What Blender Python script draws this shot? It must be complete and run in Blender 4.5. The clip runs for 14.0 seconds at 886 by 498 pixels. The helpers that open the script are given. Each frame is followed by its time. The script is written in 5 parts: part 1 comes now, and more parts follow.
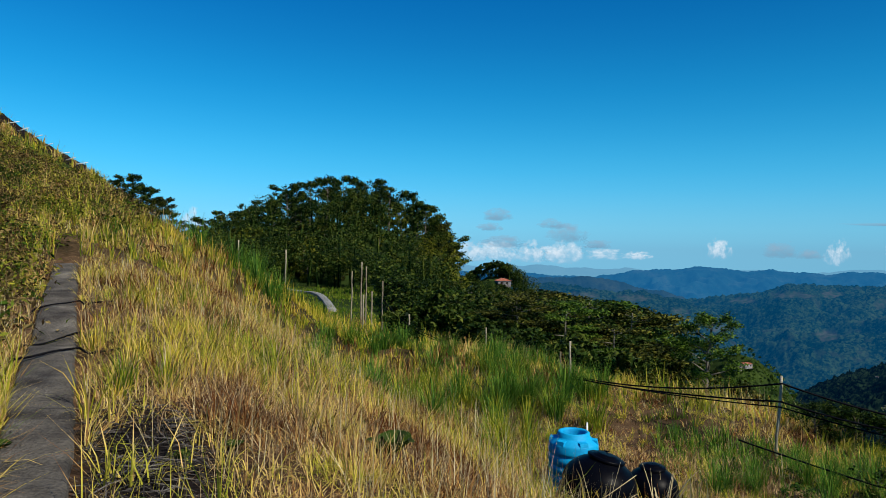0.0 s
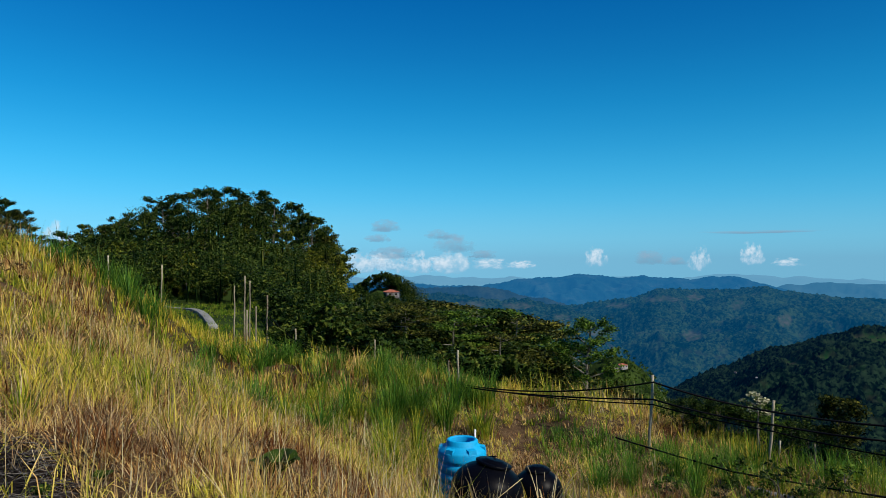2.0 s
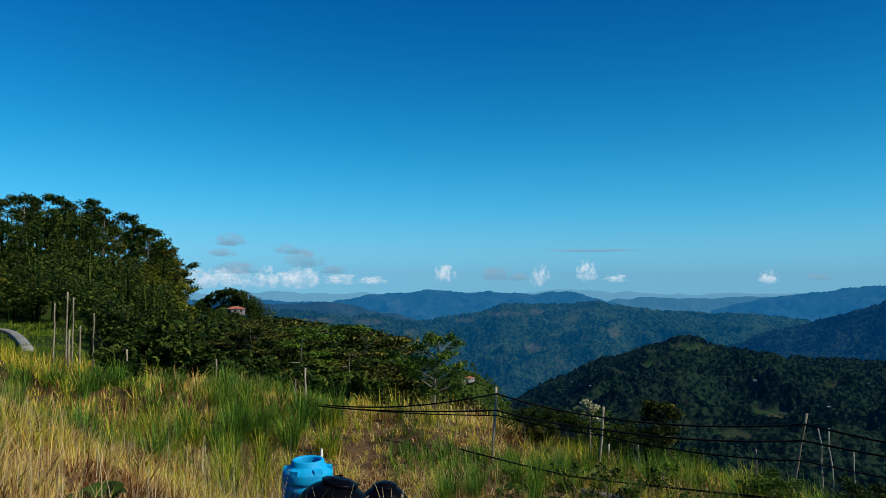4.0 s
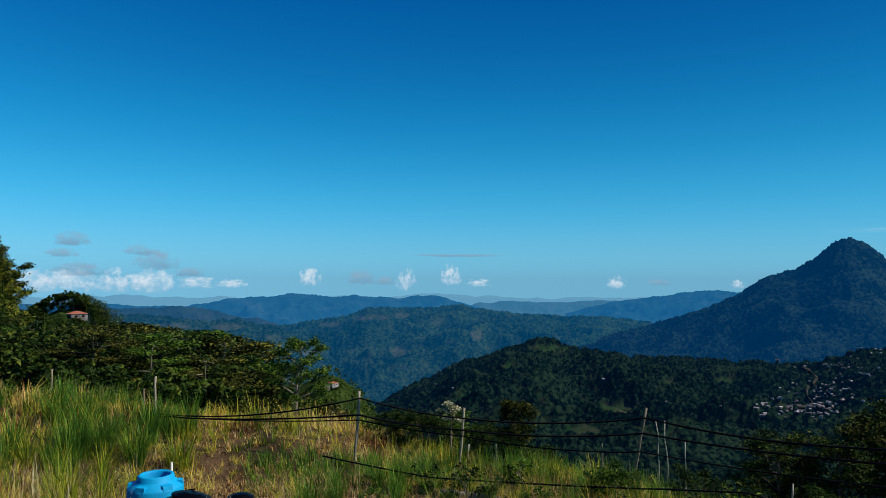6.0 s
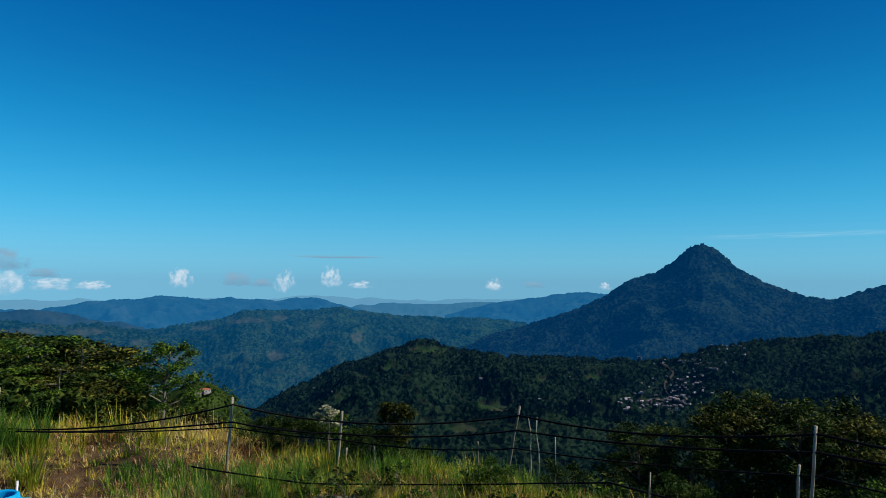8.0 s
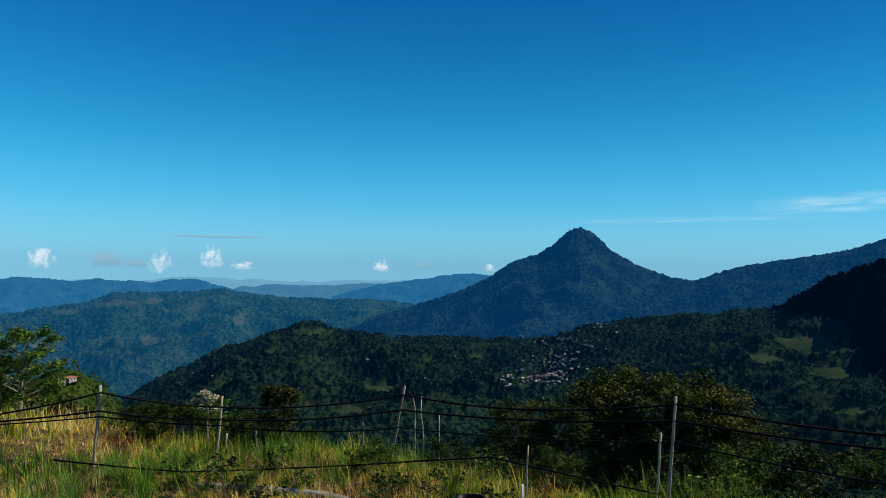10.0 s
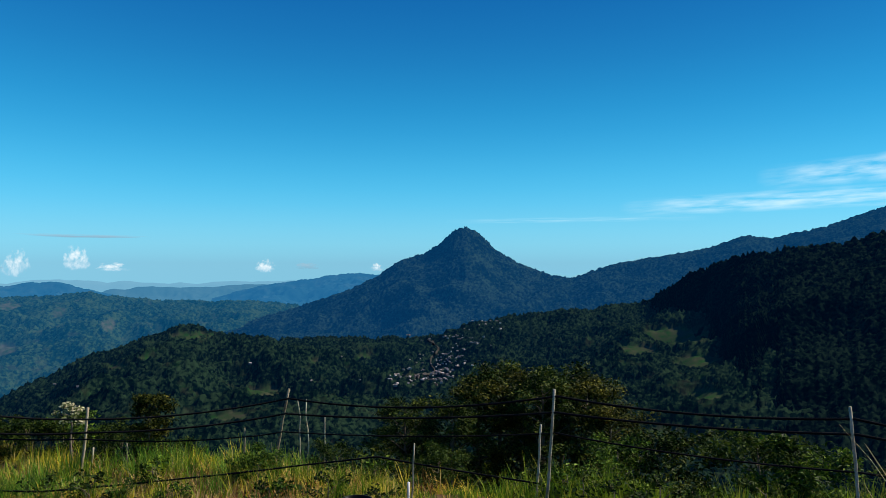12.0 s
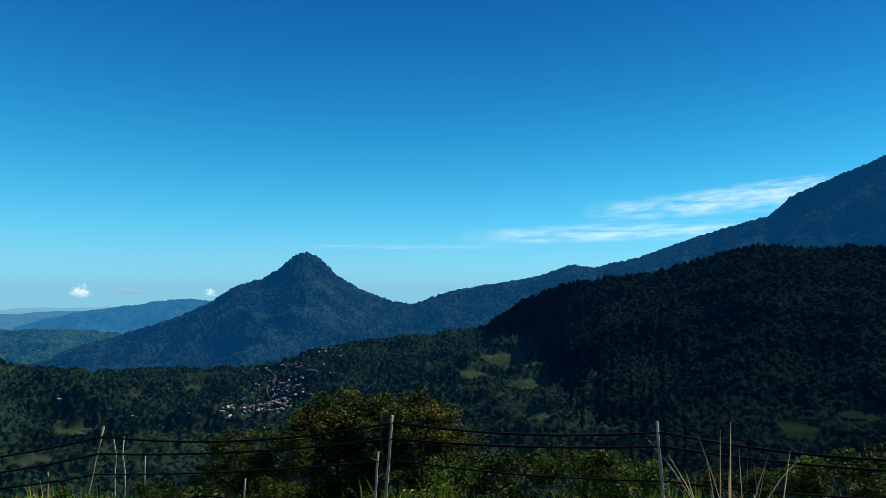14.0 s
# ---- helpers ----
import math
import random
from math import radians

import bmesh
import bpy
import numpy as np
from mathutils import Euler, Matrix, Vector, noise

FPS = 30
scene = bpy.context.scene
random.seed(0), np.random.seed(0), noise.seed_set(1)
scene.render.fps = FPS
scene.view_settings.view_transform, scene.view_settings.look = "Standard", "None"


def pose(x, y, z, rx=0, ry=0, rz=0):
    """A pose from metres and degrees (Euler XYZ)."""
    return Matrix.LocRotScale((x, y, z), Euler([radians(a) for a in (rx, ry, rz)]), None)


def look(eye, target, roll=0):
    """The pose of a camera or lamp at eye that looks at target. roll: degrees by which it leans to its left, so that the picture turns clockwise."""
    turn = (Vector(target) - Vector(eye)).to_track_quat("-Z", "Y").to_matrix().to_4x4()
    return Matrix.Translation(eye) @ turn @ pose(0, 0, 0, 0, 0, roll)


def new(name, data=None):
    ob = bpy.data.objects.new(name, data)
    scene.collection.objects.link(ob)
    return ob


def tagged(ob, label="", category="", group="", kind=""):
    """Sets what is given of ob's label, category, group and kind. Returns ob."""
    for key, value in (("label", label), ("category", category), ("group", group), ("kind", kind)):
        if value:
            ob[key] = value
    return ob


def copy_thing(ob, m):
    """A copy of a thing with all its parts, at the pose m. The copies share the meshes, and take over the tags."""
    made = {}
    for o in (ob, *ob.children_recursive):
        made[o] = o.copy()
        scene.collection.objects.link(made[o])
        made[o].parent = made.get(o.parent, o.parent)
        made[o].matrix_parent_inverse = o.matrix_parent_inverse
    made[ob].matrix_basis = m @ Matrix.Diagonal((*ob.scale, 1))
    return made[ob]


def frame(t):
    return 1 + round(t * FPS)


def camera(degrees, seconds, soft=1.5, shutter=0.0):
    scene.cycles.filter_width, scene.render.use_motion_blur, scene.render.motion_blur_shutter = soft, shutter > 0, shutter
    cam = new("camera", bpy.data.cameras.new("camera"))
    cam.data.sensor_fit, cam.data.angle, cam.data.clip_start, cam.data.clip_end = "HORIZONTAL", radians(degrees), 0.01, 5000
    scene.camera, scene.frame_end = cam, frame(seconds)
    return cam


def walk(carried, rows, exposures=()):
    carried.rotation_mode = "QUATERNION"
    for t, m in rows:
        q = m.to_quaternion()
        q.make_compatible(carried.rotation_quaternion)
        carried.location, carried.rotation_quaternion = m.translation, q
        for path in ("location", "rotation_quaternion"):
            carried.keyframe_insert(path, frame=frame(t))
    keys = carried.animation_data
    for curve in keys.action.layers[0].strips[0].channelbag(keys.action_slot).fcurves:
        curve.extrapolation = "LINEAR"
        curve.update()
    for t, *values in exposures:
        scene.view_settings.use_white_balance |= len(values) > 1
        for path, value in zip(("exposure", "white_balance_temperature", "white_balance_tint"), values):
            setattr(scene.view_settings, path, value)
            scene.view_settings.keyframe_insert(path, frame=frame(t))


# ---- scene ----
# The eye turns on an arm's length above the slope: seconds, yaw, pitch, roll.
EYE = 1.6
ARM = 0.15
cam = camera(67.00, 14.0, soft=0.3)
ROWS = [
    (0.0, -0.00, 0.41, -1.08),
    (0.5, -2.40, 0.85, -0.66),
    (1.0, -5.38, 0.83, -0.59),
    (1.5, -8.60, 1.09, -0.49),
    (2.0, -9.54, 1.48, -0.06),
    (2.5, -11.13, 1.53, 0.35),
    (3.0, -14.72, 1.39, 0.26),
    (3.2, -16.40, 1.89, 0.28),
    (5.5, -30.80, 3.00, -0.79),
    (6.0, -33.66, 3.22, -0.34),
    (6.5, -35.99, 2.92, -0.55),
    (7.0, -38.12, 3.19, -0.65),
    (7.5, -41.20, 3.42, -0.59),
    (8.0, -43.80, 3.45, -0.36),
    (8.5, -46.85, 3.51, -0.53),
    (10.8, -56.10, 1.32, -0.30),
    (11.0, -56.87, 1.37, -0.30),
    (11.5, -59.69, 1.77, -0.27),
    (12.0, -63.04, 1.89, 0.09),
    (12.5, -65.87, 2.43, 0.20),
    (13.0, -68.45, 3.04, 0.21),
    (13.5, -72.09, 3.64, 0.28),
    (14.0, -76.52, 4.12, -0.08),
]
walk(cam, [(t, pose(-ARM * math.sin(radians(yaw)), ARM * (math.cos(radians(yaw)) - 1), EYE, 90 + pitch, roll, yaw)) for t, yaw, pitch, roll in ROWS],
     exposures=((0.0, 0.8, 6450, 10), (3.0, 0.74, 6450, 10), (5.5, 0.71, 6450, 10), (8.5, 0.73, 6450, 10), (11.0, 1.06, 7000, 10), (14.0, 1.15, 7050, 10)))

# ---- sun and sky ----
SUN_AZ, SUN_EL = 131.0, 44.0
world = bpy.data.worlds.new("sky")
scene.world = world
world.use_nodes = True
wn, wl = world.node_tree.nodes, world.node_tree.links
sky = wn.new("ShaderNodeTexSky")
sky.sky_type = "NISHITA"
sky.sun_disc = False
sky.sun_elevation, sky.sun_rotation = radians(SUN_EL), radians(SUN_AZ)
sky.altitude, sky.air_density, sky.dust_density, sky.ozone_density = 800.0, 1.0, 0.0, 3.0
# clear mountain air: a deep blue overhead that pales to cyan at the horizon
way = wn.new("ShaderNodeTexCoord")
split, lift, join = wn.new("ShaderNodeSeparateXYZ"), wn.new("ShaderNodeMath"), wn.new("ShaderNodeCombineXYZ")
lift.operation = "MAXIMUM"
lift.inputs[1].default_value = 0.012
wl.new(way.outputs["Generated"], split.inputs[0])
wl.new(split.outputs[2], lift.inputs[0])
for i in (0, 1):
    wl.new(split.outputs[i], join.inputs[i])
wl.new(lift.outputs[0], join.inputs[2])
wl.new(join.outputs[0], sky.inputs[0])
air = wn.new("ShaderNodeValToRGB")
AIR = ((0.0, (0.55, 0.95, 1.35)), (0.044, (0.50, 1.0, 1.4)), (0.127, (0.16, 0.92, 1.22)), (0.25, (0.03, 0.68, 1.05)), (0.41, (0.005, 0.43, 0.88)), (0.75, (0.0, 0.32, 0.8)))
stops = air.color_ramp.elements
while len(stops) < len(AIR):
    stops.new(0.5)
for el_stop, (place, tone) in zip(stops, AIR):
    el_stop.position, el_stop.color = place, (*tone, 1.0)
wl.new(lift.outputs[0], air.inputs[0])
tint = wn.new("ShaderNodeMix")
tint.data_type, tint.blend_type = "RGBA", "MULTIPLY"
tint.inputs[0].default_value = 1.0
wl.new(sky.outputs[0], tint.inputs[6])
wl.new(air.outputs[0], tint.inputs[7])
# most of the sky's colour hangs on the height alone, as seen through thin dry air
even = wn.new("ShaderNodeValToRGB")
EVEN = ((0.0, (2.3, 5.9, 8.8)), (0.044, (2.6, 8.1, 11.2)), (0.127, (0.4, 6.3, 11.5)), (0.25, (0.04, 2.7, 7.2)), (0.41, (0.0, 1.02, 4.5)), (0.75, (0.0, 0.5, 2.8)))
# many stops, rounded off, so that no band shows
rise = 0.75 * np.linspace(0, 1, 26) ** 1.6
near_by = [np.stack([np.interp(np.clip(rise * (1 + w) + 0.2 * w * 0.06, 0, 0.75), [q[0] for q in EVEN], [q[1][c] for q in EVEN]) for c in range(3)], -1) for w in np.linspace(-0.45, 0.45, 13)]
EVEN = [(float(q), tuple(float(u) for u in c)) for q, c in zip(rise, np.mean(near_by, 0))]
stops = even.color_ramp.elements
while len(stops) < len(EVEN):
    stops.new(0.5)
for el_stop, (place, tone) in zip(stops, EVEN):
    el_stop.position, el_stop.color = place, (*tone, 1.0)
wl.new(lift.outputs[0], even.inputs[0])
blend = wn.new("ShaderNodeMix")
blend.data_type = "RGBA"
blend.inputs[0].default_value = 0.92
wl.new(tint.outputs[2], blend.inputs[6])
wl.new(even.outputs[0], blend.inputs[7])
# the sky is deepest over the valley, and paler towards both sides
deep, paler, shade = wn.new("ShaderNodeVectorMath"), wn.new("ShaderNodeMapRange"), wn.new("ShaderNodeVectorMath")
deep.operation, shade.operation = "DOT_PRODUCT", "SCALE"
deep.inputs[1].default_value = (math.sin(radians(60)), math.cos(radians(60)), 0.0)
wl.new(way.outputs["Generated"], deep.inputs[0])
for key, value in (("From Min", -0.1), ("From Max", 1.0), ("To Min", 1.05), ("To Max", 0.74)):
    paler.inputs[key].default_value = value
wl.new(deep.outputs["Value"], paler.inputs["Value"])
wl.new(blend.outputs[2], shade.inputs[0])
wl.new(paler.outputs[0], shade.inputs["Scale"])
wl.new(shade.outputs[0], wn["Background"].inputs[0])
wn["Background"].inputs[1].default_value = 0.053

sun_data = bpy.data.lights.new("sun", "SUN")
sun_data.energy, sun_data.angle, sun_data.color = 3.5, radians(0.53), (1.0, 0.93, 0.8)
sun = new("sun", sun_data)
a, e = radians(SUN_AZ), radians(SUN_EL)
sun.matrix_basis = look((80 * math.sin(a) * math.cos(e), 80 * math.cos(a) * math.cos(e), 80 * math.sin(e)), (0, 0, 0))

# ---- materials ----
def surf(name, cols, scale=3.0, rough=0.8, bump=0.3, fine=40.0, metal=0.0, vary="", through_light=0.0, glow=None, spec=0.5, coords="Object", depth=0.02, patch=1.0):
    """A surface whose colours run through cols by noise at two scales. vary: Island or Object adds a step for each piece."""
    m = bpy.data.materials.new(name)
    m.use_nodes = True
    nt = m.node_tree
    n, l = nt.nodes, nt.links
    bsdf = n["Principled BSDF"]
    bsdf.inputs["Roughness"].default_value, bsdf.inputs["Metallic"].default_value = rough, metal
    bsdf.inputs["Specular IOR Level"].default_value = spec
    co = n.new("ShaderNodeTexCoord")
    big, small = n.new("ShaderNodeTexNoise"), n.new("ShaderNodeTexNoise")
    for node, sc, det in ((big, scale, 4.0), (small, fine, 3.0)):
        node.inputs["Scale"].default_value, node.inputs["Detail"].default_value = sc, det
        l.new(co.outputs[coords], node.inputs["Vector"])
    add = n.new("ShaderNodeMath")
    add.operation = "MULTIPLY_ADD"
    l.new(small.outputs["Fac"], add.inputs[0])
    add.inputs[1].default_value = 0.45
    shift = n.new("ShaderNodeMath")
    shift.operation = "MULTIPLY_ADD"
    shift.inputs[1].default_value, shift.inputs[2].default_value = patch, 0.28 - 0.5 * patch
    l.new(big.outputs["Fac"], shift.inputs[0])
    l.new(shift.outputs[0], add.inputs[2])
    fac = add.outputs[0]
    if vary:
        if vary == "Island":
            rnd = n.new("ShaderNodeNewGeometry").outputs["Random Per Island"]
        else:
            rnd = n.new("ShaderNodeObjectInfo").outputs["Random"]
        mix = n.new("ShaderNodeMath")
        mix.operation = "MULTIPLY_ADD"
        l.new(rnd, mix.inputs[0])
        mix.inputs[1].default_value = 0.6 if patch == 1.0 else 0.42
        half = n.new("ShaderNodeMath")
        half.operation = "MULTIPLY_ADD"
        l.new(fac, half.inputs[0])
        half.inputs[1].default_value, half.inputs[2].default_value = 1.0, -0.5 * mix.inputs[1].default_value
        l.new(half.outputs[0], mix.inputs[2])
        fac = mix.outputs[0]
    ramp = n.new("ShaderNodeValToRGB")
    els = ramp.color_ramp.elements
    while len(els) < len(cols):
        els.new(0.5)
    for i, c in enumerate(cols):
        els[i].position = 0.2 + 0.6 * i / max(1, len(cols) - 1)
        els[i].color = (*c, 1.0)
    l.new(fac, ramp.inputs[0])
    l.new(ramp.outputs[0], bsdf.inputs["Base Color"])
    if bump:
        b = n.new("ShaderNodeBump")
        b.inputs["Strength"].default_value, b.inputs["Distance"].default_value = bump, depth
        l.new(small.outputs["Fac"], b.inputs["Height"])
        l.new(b.outputs[0], bsdf.inputs["Normal"])
    if through_light:
        t = n.new("ShaderNodeBsdfTranslucent")
        l.new(ramp.outputs[0], t.inputs["Color"])
        mx = n.new("ShaderNodeMixShader")
        mx.inputs[0].default_value = through_light
        l.new(bsdf.outputs[0], mx.inputs[1])
        l.new(t.outputs[0], mx.inputs[2])
        l.new(mx.outputs[0], n["Material Output"].inputs["Surface"])
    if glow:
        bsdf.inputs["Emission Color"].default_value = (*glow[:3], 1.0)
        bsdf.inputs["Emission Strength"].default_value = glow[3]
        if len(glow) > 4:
            # haze painted as emission, stronger on the farther parts
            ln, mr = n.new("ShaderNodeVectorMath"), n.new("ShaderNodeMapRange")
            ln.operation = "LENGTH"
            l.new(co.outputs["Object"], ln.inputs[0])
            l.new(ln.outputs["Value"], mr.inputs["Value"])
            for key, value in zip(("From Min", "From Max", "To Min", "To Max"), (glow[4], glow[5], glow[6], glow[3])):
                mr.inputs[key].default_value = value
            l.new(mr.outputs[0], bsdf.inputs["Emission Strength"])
    return m


M_SOIL = surf("soil", [(0.012, 0.009, 0.007), (0.045, 0.027, 0.015), (0.1, 0.06, 0.033), (0.055, 0.042, 0.018)], 0.9, 0.95, 0.8, 9.0, depth=0.05, spec=0.03)


def add_undergrowth(m):
    """Green undergrowth takes over from bare soil away from the trodden slope."""
    n, l = m.node_tree.nodes, m.node_tree.links
    bsdf = n["Principled BSDF"]
    soil = bsdf.inputs["Base Color"].links[0].from_socket
    ln, mr, mix = n.new("ShaderNodeVectorMath"), n.new("ShaderNodeMapRange"), n.new("ShaderNodeMix")
    ln.operation = "LENGTH"
    l.new(n["Texture Coordinate"].outputs["Object"], ln.inputs[0])
    mr.inputs["From Min"].default_value, mr.inputs["From Max"].default_value = 16.0, 40.0
    l.new(ln.outputs["Value"], mr.inputs["Value"])
    tex, ramp = n.new("ShaderNodeTexNoise"), n.new("ShaderNodeValToRGB")
    tex.inputs["Scale"].default_value, tex.inputs["Detail"].default_value = 0.12, 8.0
    l.new(n["Texture Coordinate"].outputs["Object"], tex.inputs["Vector"])
    for e, p, c in zip(ramp.color_ramp.elements, (0.35, 0.7), ((0.008, 0.018, 0.004), (0.035, 0.058, 0.012))):
        e.position, e.color = p, (*c, 1.0)
    l.new(tex.outputs["Fac"], ramp.inputs[0])
    mix.data_type = "RGBA"
    l.new(mr.outputs[0], mix.inputs[0])
    l.new(soil, mix.inputs[6])
    l.new(ramp.outputs[0], mix.inputs[7])
    burnt, black = n.new("ShaderNodeAttribute"), n.new("ShaderNodeMix")
    burnt.attribute_name, black.data_type = "burnt", "RGBA"
    black.inputs[7].default_value = (0.008, 0.007, 0.007, 1.0)
    l.new(burnt.outputs["Fac"], black.inputs[0])
    l.new(mix.outputs[2], black.inputs[6])
    l.new(black.outputs[2], bsdf.inputs["Base Color"])


add_undergrowth(M_SOIL)
M_DRY = surf("dry_grass", [(0.1, 0.036, 0.011), (0.28, 0.135, 0.042), (0.53, 0.34, 0.12), (0.64, 0.48, 0.17), (0.56, 0.45, 0.065), (0.35, 0.34, 0.037)], 0.75, 0.7, 0.0, 3.0, vary="Island", through_light=0.3, spec=0.06, patch=2.2)
M_GREEN = surf("green_grass", [(0.05, 0.11, 0.011), (0.17, 0.23, 0.016), (0.4, 0.38, 0.03), (0.62, 0.44, 0.065)], 0.4, 0.6, 0.0, 3.0, vary="Island", through_light=0.35, spec=0.08, patch=1.8)
M_BANK = surf("bank_grass", [(0.0324, 0.084, 0.0078), (0.078, 0.162, 0.0117), (0.1688, 0.246, 0.01942), (0.2722, 0.285, 0.03885)], 0.8, 0.6, 0.0, 3.0, vary="Island", through_light=0.35, spec=0.06)
M_STALK = surf("pale_stalk", [(0.28, 0.208, 0.096), (0.48, 0.4, 0.216), (0.6, 0.528, 0.32)], 1.0, 0.8, 0.0, 5.0, vary="Island", through_light=0.2, spec=0.1)
M_REED = surf("reed_leaf", [(0.017, 0.06, 0.009), (0.07, 0.18, 0.017), (0.21, 0.32, 0.036)], 0.6, 0.5, 0.0, 3.0, vary="Island", through_light=0.35, spec=0.08)
M_SCRUB = surf("scrub_leaf", [(0.02, 0.014, 0.007), (0.12, 0.08, 0.03), (0.3, 0.22, 0.08)], 1.0, 0.9, 0.0, 6.0, vary="Island", spec=0.05, through_light=0.25)
M_DEAD = surf("dead_stems", [(0.03, 0.02, 0.011), (0.13, 0.09, 0.045), (0.28, 0.21, 0.11)], 1.0, 0.9, 0.0, 8.0, vary="Island", spec=0.1)
M_LEAF = surf("tree_leaf", [(0.0081, 0.0243, 0.00405), (0.0263, 0.0627, 0.0081), (0.0627, 0.121, 0.0121), (0.132, 0.193, 0.0202)], 0.5, 0.55, 0.0, 4.0, vary="Island", through_light=0.2, spec=0.05)
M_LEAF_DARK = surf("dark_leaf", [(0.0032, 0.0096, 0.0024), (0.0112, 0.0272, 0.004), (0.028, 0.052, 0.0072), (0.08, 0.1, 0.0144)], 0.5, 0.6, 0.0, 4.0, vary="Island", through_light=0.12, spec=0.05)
# brightened so that hill crowns in it read as sunlit
M_LEAF_WARM = surf("warm_leaf", [(0.00729, 0.0212, 0.00354), (0.0547, 0.0826, 0.00944), (0.17, 0.189, 0.0189), (0.352, 0.33, 0.033)], 0.4, 0.6, 0.0, 4.0, vary="Island", through_light=0.3, spec=0.05)
M_LEAF_LIGHT = surf("light_leaf", [(0.0119, 0.0277, 0.00396), (0.0317, 0.0594, 0.00792), (0.0634, 0.0911, 0.0139)], 0.5, 0.7, 0.0, 4.0, vary="Island", through_light=0.3, spec=0.08)
M_LEAF_PALE = surf("pale_leaf", [(0.04, 0.07, 0.015), (0.1, 0.13, 0.03), (0.5, 0.48, 0.3), (0.6, 0.56, 0.4)], 0.9, 0.8, 0.0, 4.0, vary="Island", through_light=0.2, spec=0.05)
M_LEAF_OLIVE = surf("olive_leaf", [(0.003, 0.008, 0.002), (0.016, 0.025, 0.004), (0.055, 0.063, 0.01), (0.14, 0.134, 0.02)], 0.5, 0.6, 0.0, 4.0, vary="Island", through_light=0.15, spec=0.05)
M_BARK = surf("bark", [(0.05, 0.04, 0.03), (0.13, 0.1, 0.075), (0.2, 0.17, 0.13)], 2.0, 0.9, 0.6, 14.0)
M_BARK_PALE = surf("pale_bark", [(0.06, 0.052, 0.04), (0.13, 0.115, 0.09), (0.2, 0.18, 0.145)], 2.0, 0.9, 0.6, 14.0)
M_POST = surf("weathered_post", [(0.13, 0.11, 0.075), (0.27, 0.235, 0.165), (0.42, 0.38, 0.29)], 2.5, 0.9, 0.5, 30.0, vary="Object", spec=0.1)
M_HOSE = surf("black_hose", [(0.004, 0.004, 0.005), (0.01, 0.01, 0.012)], 3.0, 0.9, 0.1, 30.0, spec=0.02)
M_BLUE = surf("blue_plastic", [(0.0, 0.19, 0.42), (0.0, 0.28, 0.54), (0.004, 0.32, 0.58)], 1.5, 0.62, 0.06, 18.0, spec=0.2)
# the tank's blue, darkened to paint the shade within its mouth
M_BLUE_SHADED = surf("blue_plastic_shaded", [(0.002, 0.02, 0.1), (0.003, 0.03, 0.14)], 2.0, 0.5, 0.05, 20.0)
M_BLACK = surf("black_plastic", [(0.0008, 0.001, 0.002), (0.002, 0.0025, 0.0045)], 2.0, 0.38, 0.08, 20.0, spec=0.04)
M_CONC = surf("concrete", [(0.0165, 0.015, 0.01275), (0.0525, 0.048, 0.04125), (0.0975, 0.09, 0.075), (0.195, 0.18, 0.15)], 2.6, 0.97, 1.0, 38.0, depth=0.03, spec=0.1)
M_ROAD = surf("road_concrete", [(0.119, 0.1275, 0.119), (0.221, 0.221, 0.204)], 0.5, 0.9, 0.3, 12.0)
M_WALL = surf("house_wall", [(0.084, 0.078, 0.078), (0.192, 0.18, 0.18), (0.36, 0.348, 0.348)], 0.4, 0.9, 0.1, 3.0, vary="Object", spec=0.1)
M_ROOF_RED = surf("red_roof", [(0.3, 0.09, 0.055), (0.46, 0.17, 0.11)], 0.6, 0.9, 0.2, 4.0, spec=0.05)
M_ROOF_GREY = surf("grey_roof", [(0.05, 0.045, 0.05), (0.18, 0.15, 0.155), (0.46, 0.38, 0.4)], 0.3, 0.9, 0.2, 4.0, vary="Object", spec=0.08)
M_TRACK = surf("pale_earth", [(0.02, 0.022, 0.022), (0.06, 0.058, 0.055)], 0.05, 0.95, 0.0, 0.6, spec=0.05)
M_NET = surf("black_sheet", [(0.005, 0.004, 0.004), (0.02, 0.013, 0.01)], 1.0, 0.9, 0.4, 10.0, spec=0.05)
M_WHITE = surf("white_pipe", [(0.48, 0.464, 0.432), (0.6, 0.584, 0.56)], 3.0, 0.5, 0.1, 20.0)
# distant land, with the haze of the air before it put into the emission
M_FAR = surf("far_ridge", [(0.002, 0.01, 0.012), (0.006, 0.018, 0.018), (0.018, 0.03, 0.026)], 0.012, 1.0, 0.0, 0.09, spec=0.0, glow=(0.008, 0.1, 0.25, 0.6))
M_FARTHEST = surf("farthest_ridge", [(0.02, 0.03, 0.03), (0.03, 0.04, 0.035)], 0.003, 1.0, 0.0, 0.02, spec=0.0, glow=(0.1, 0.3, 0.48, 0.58))


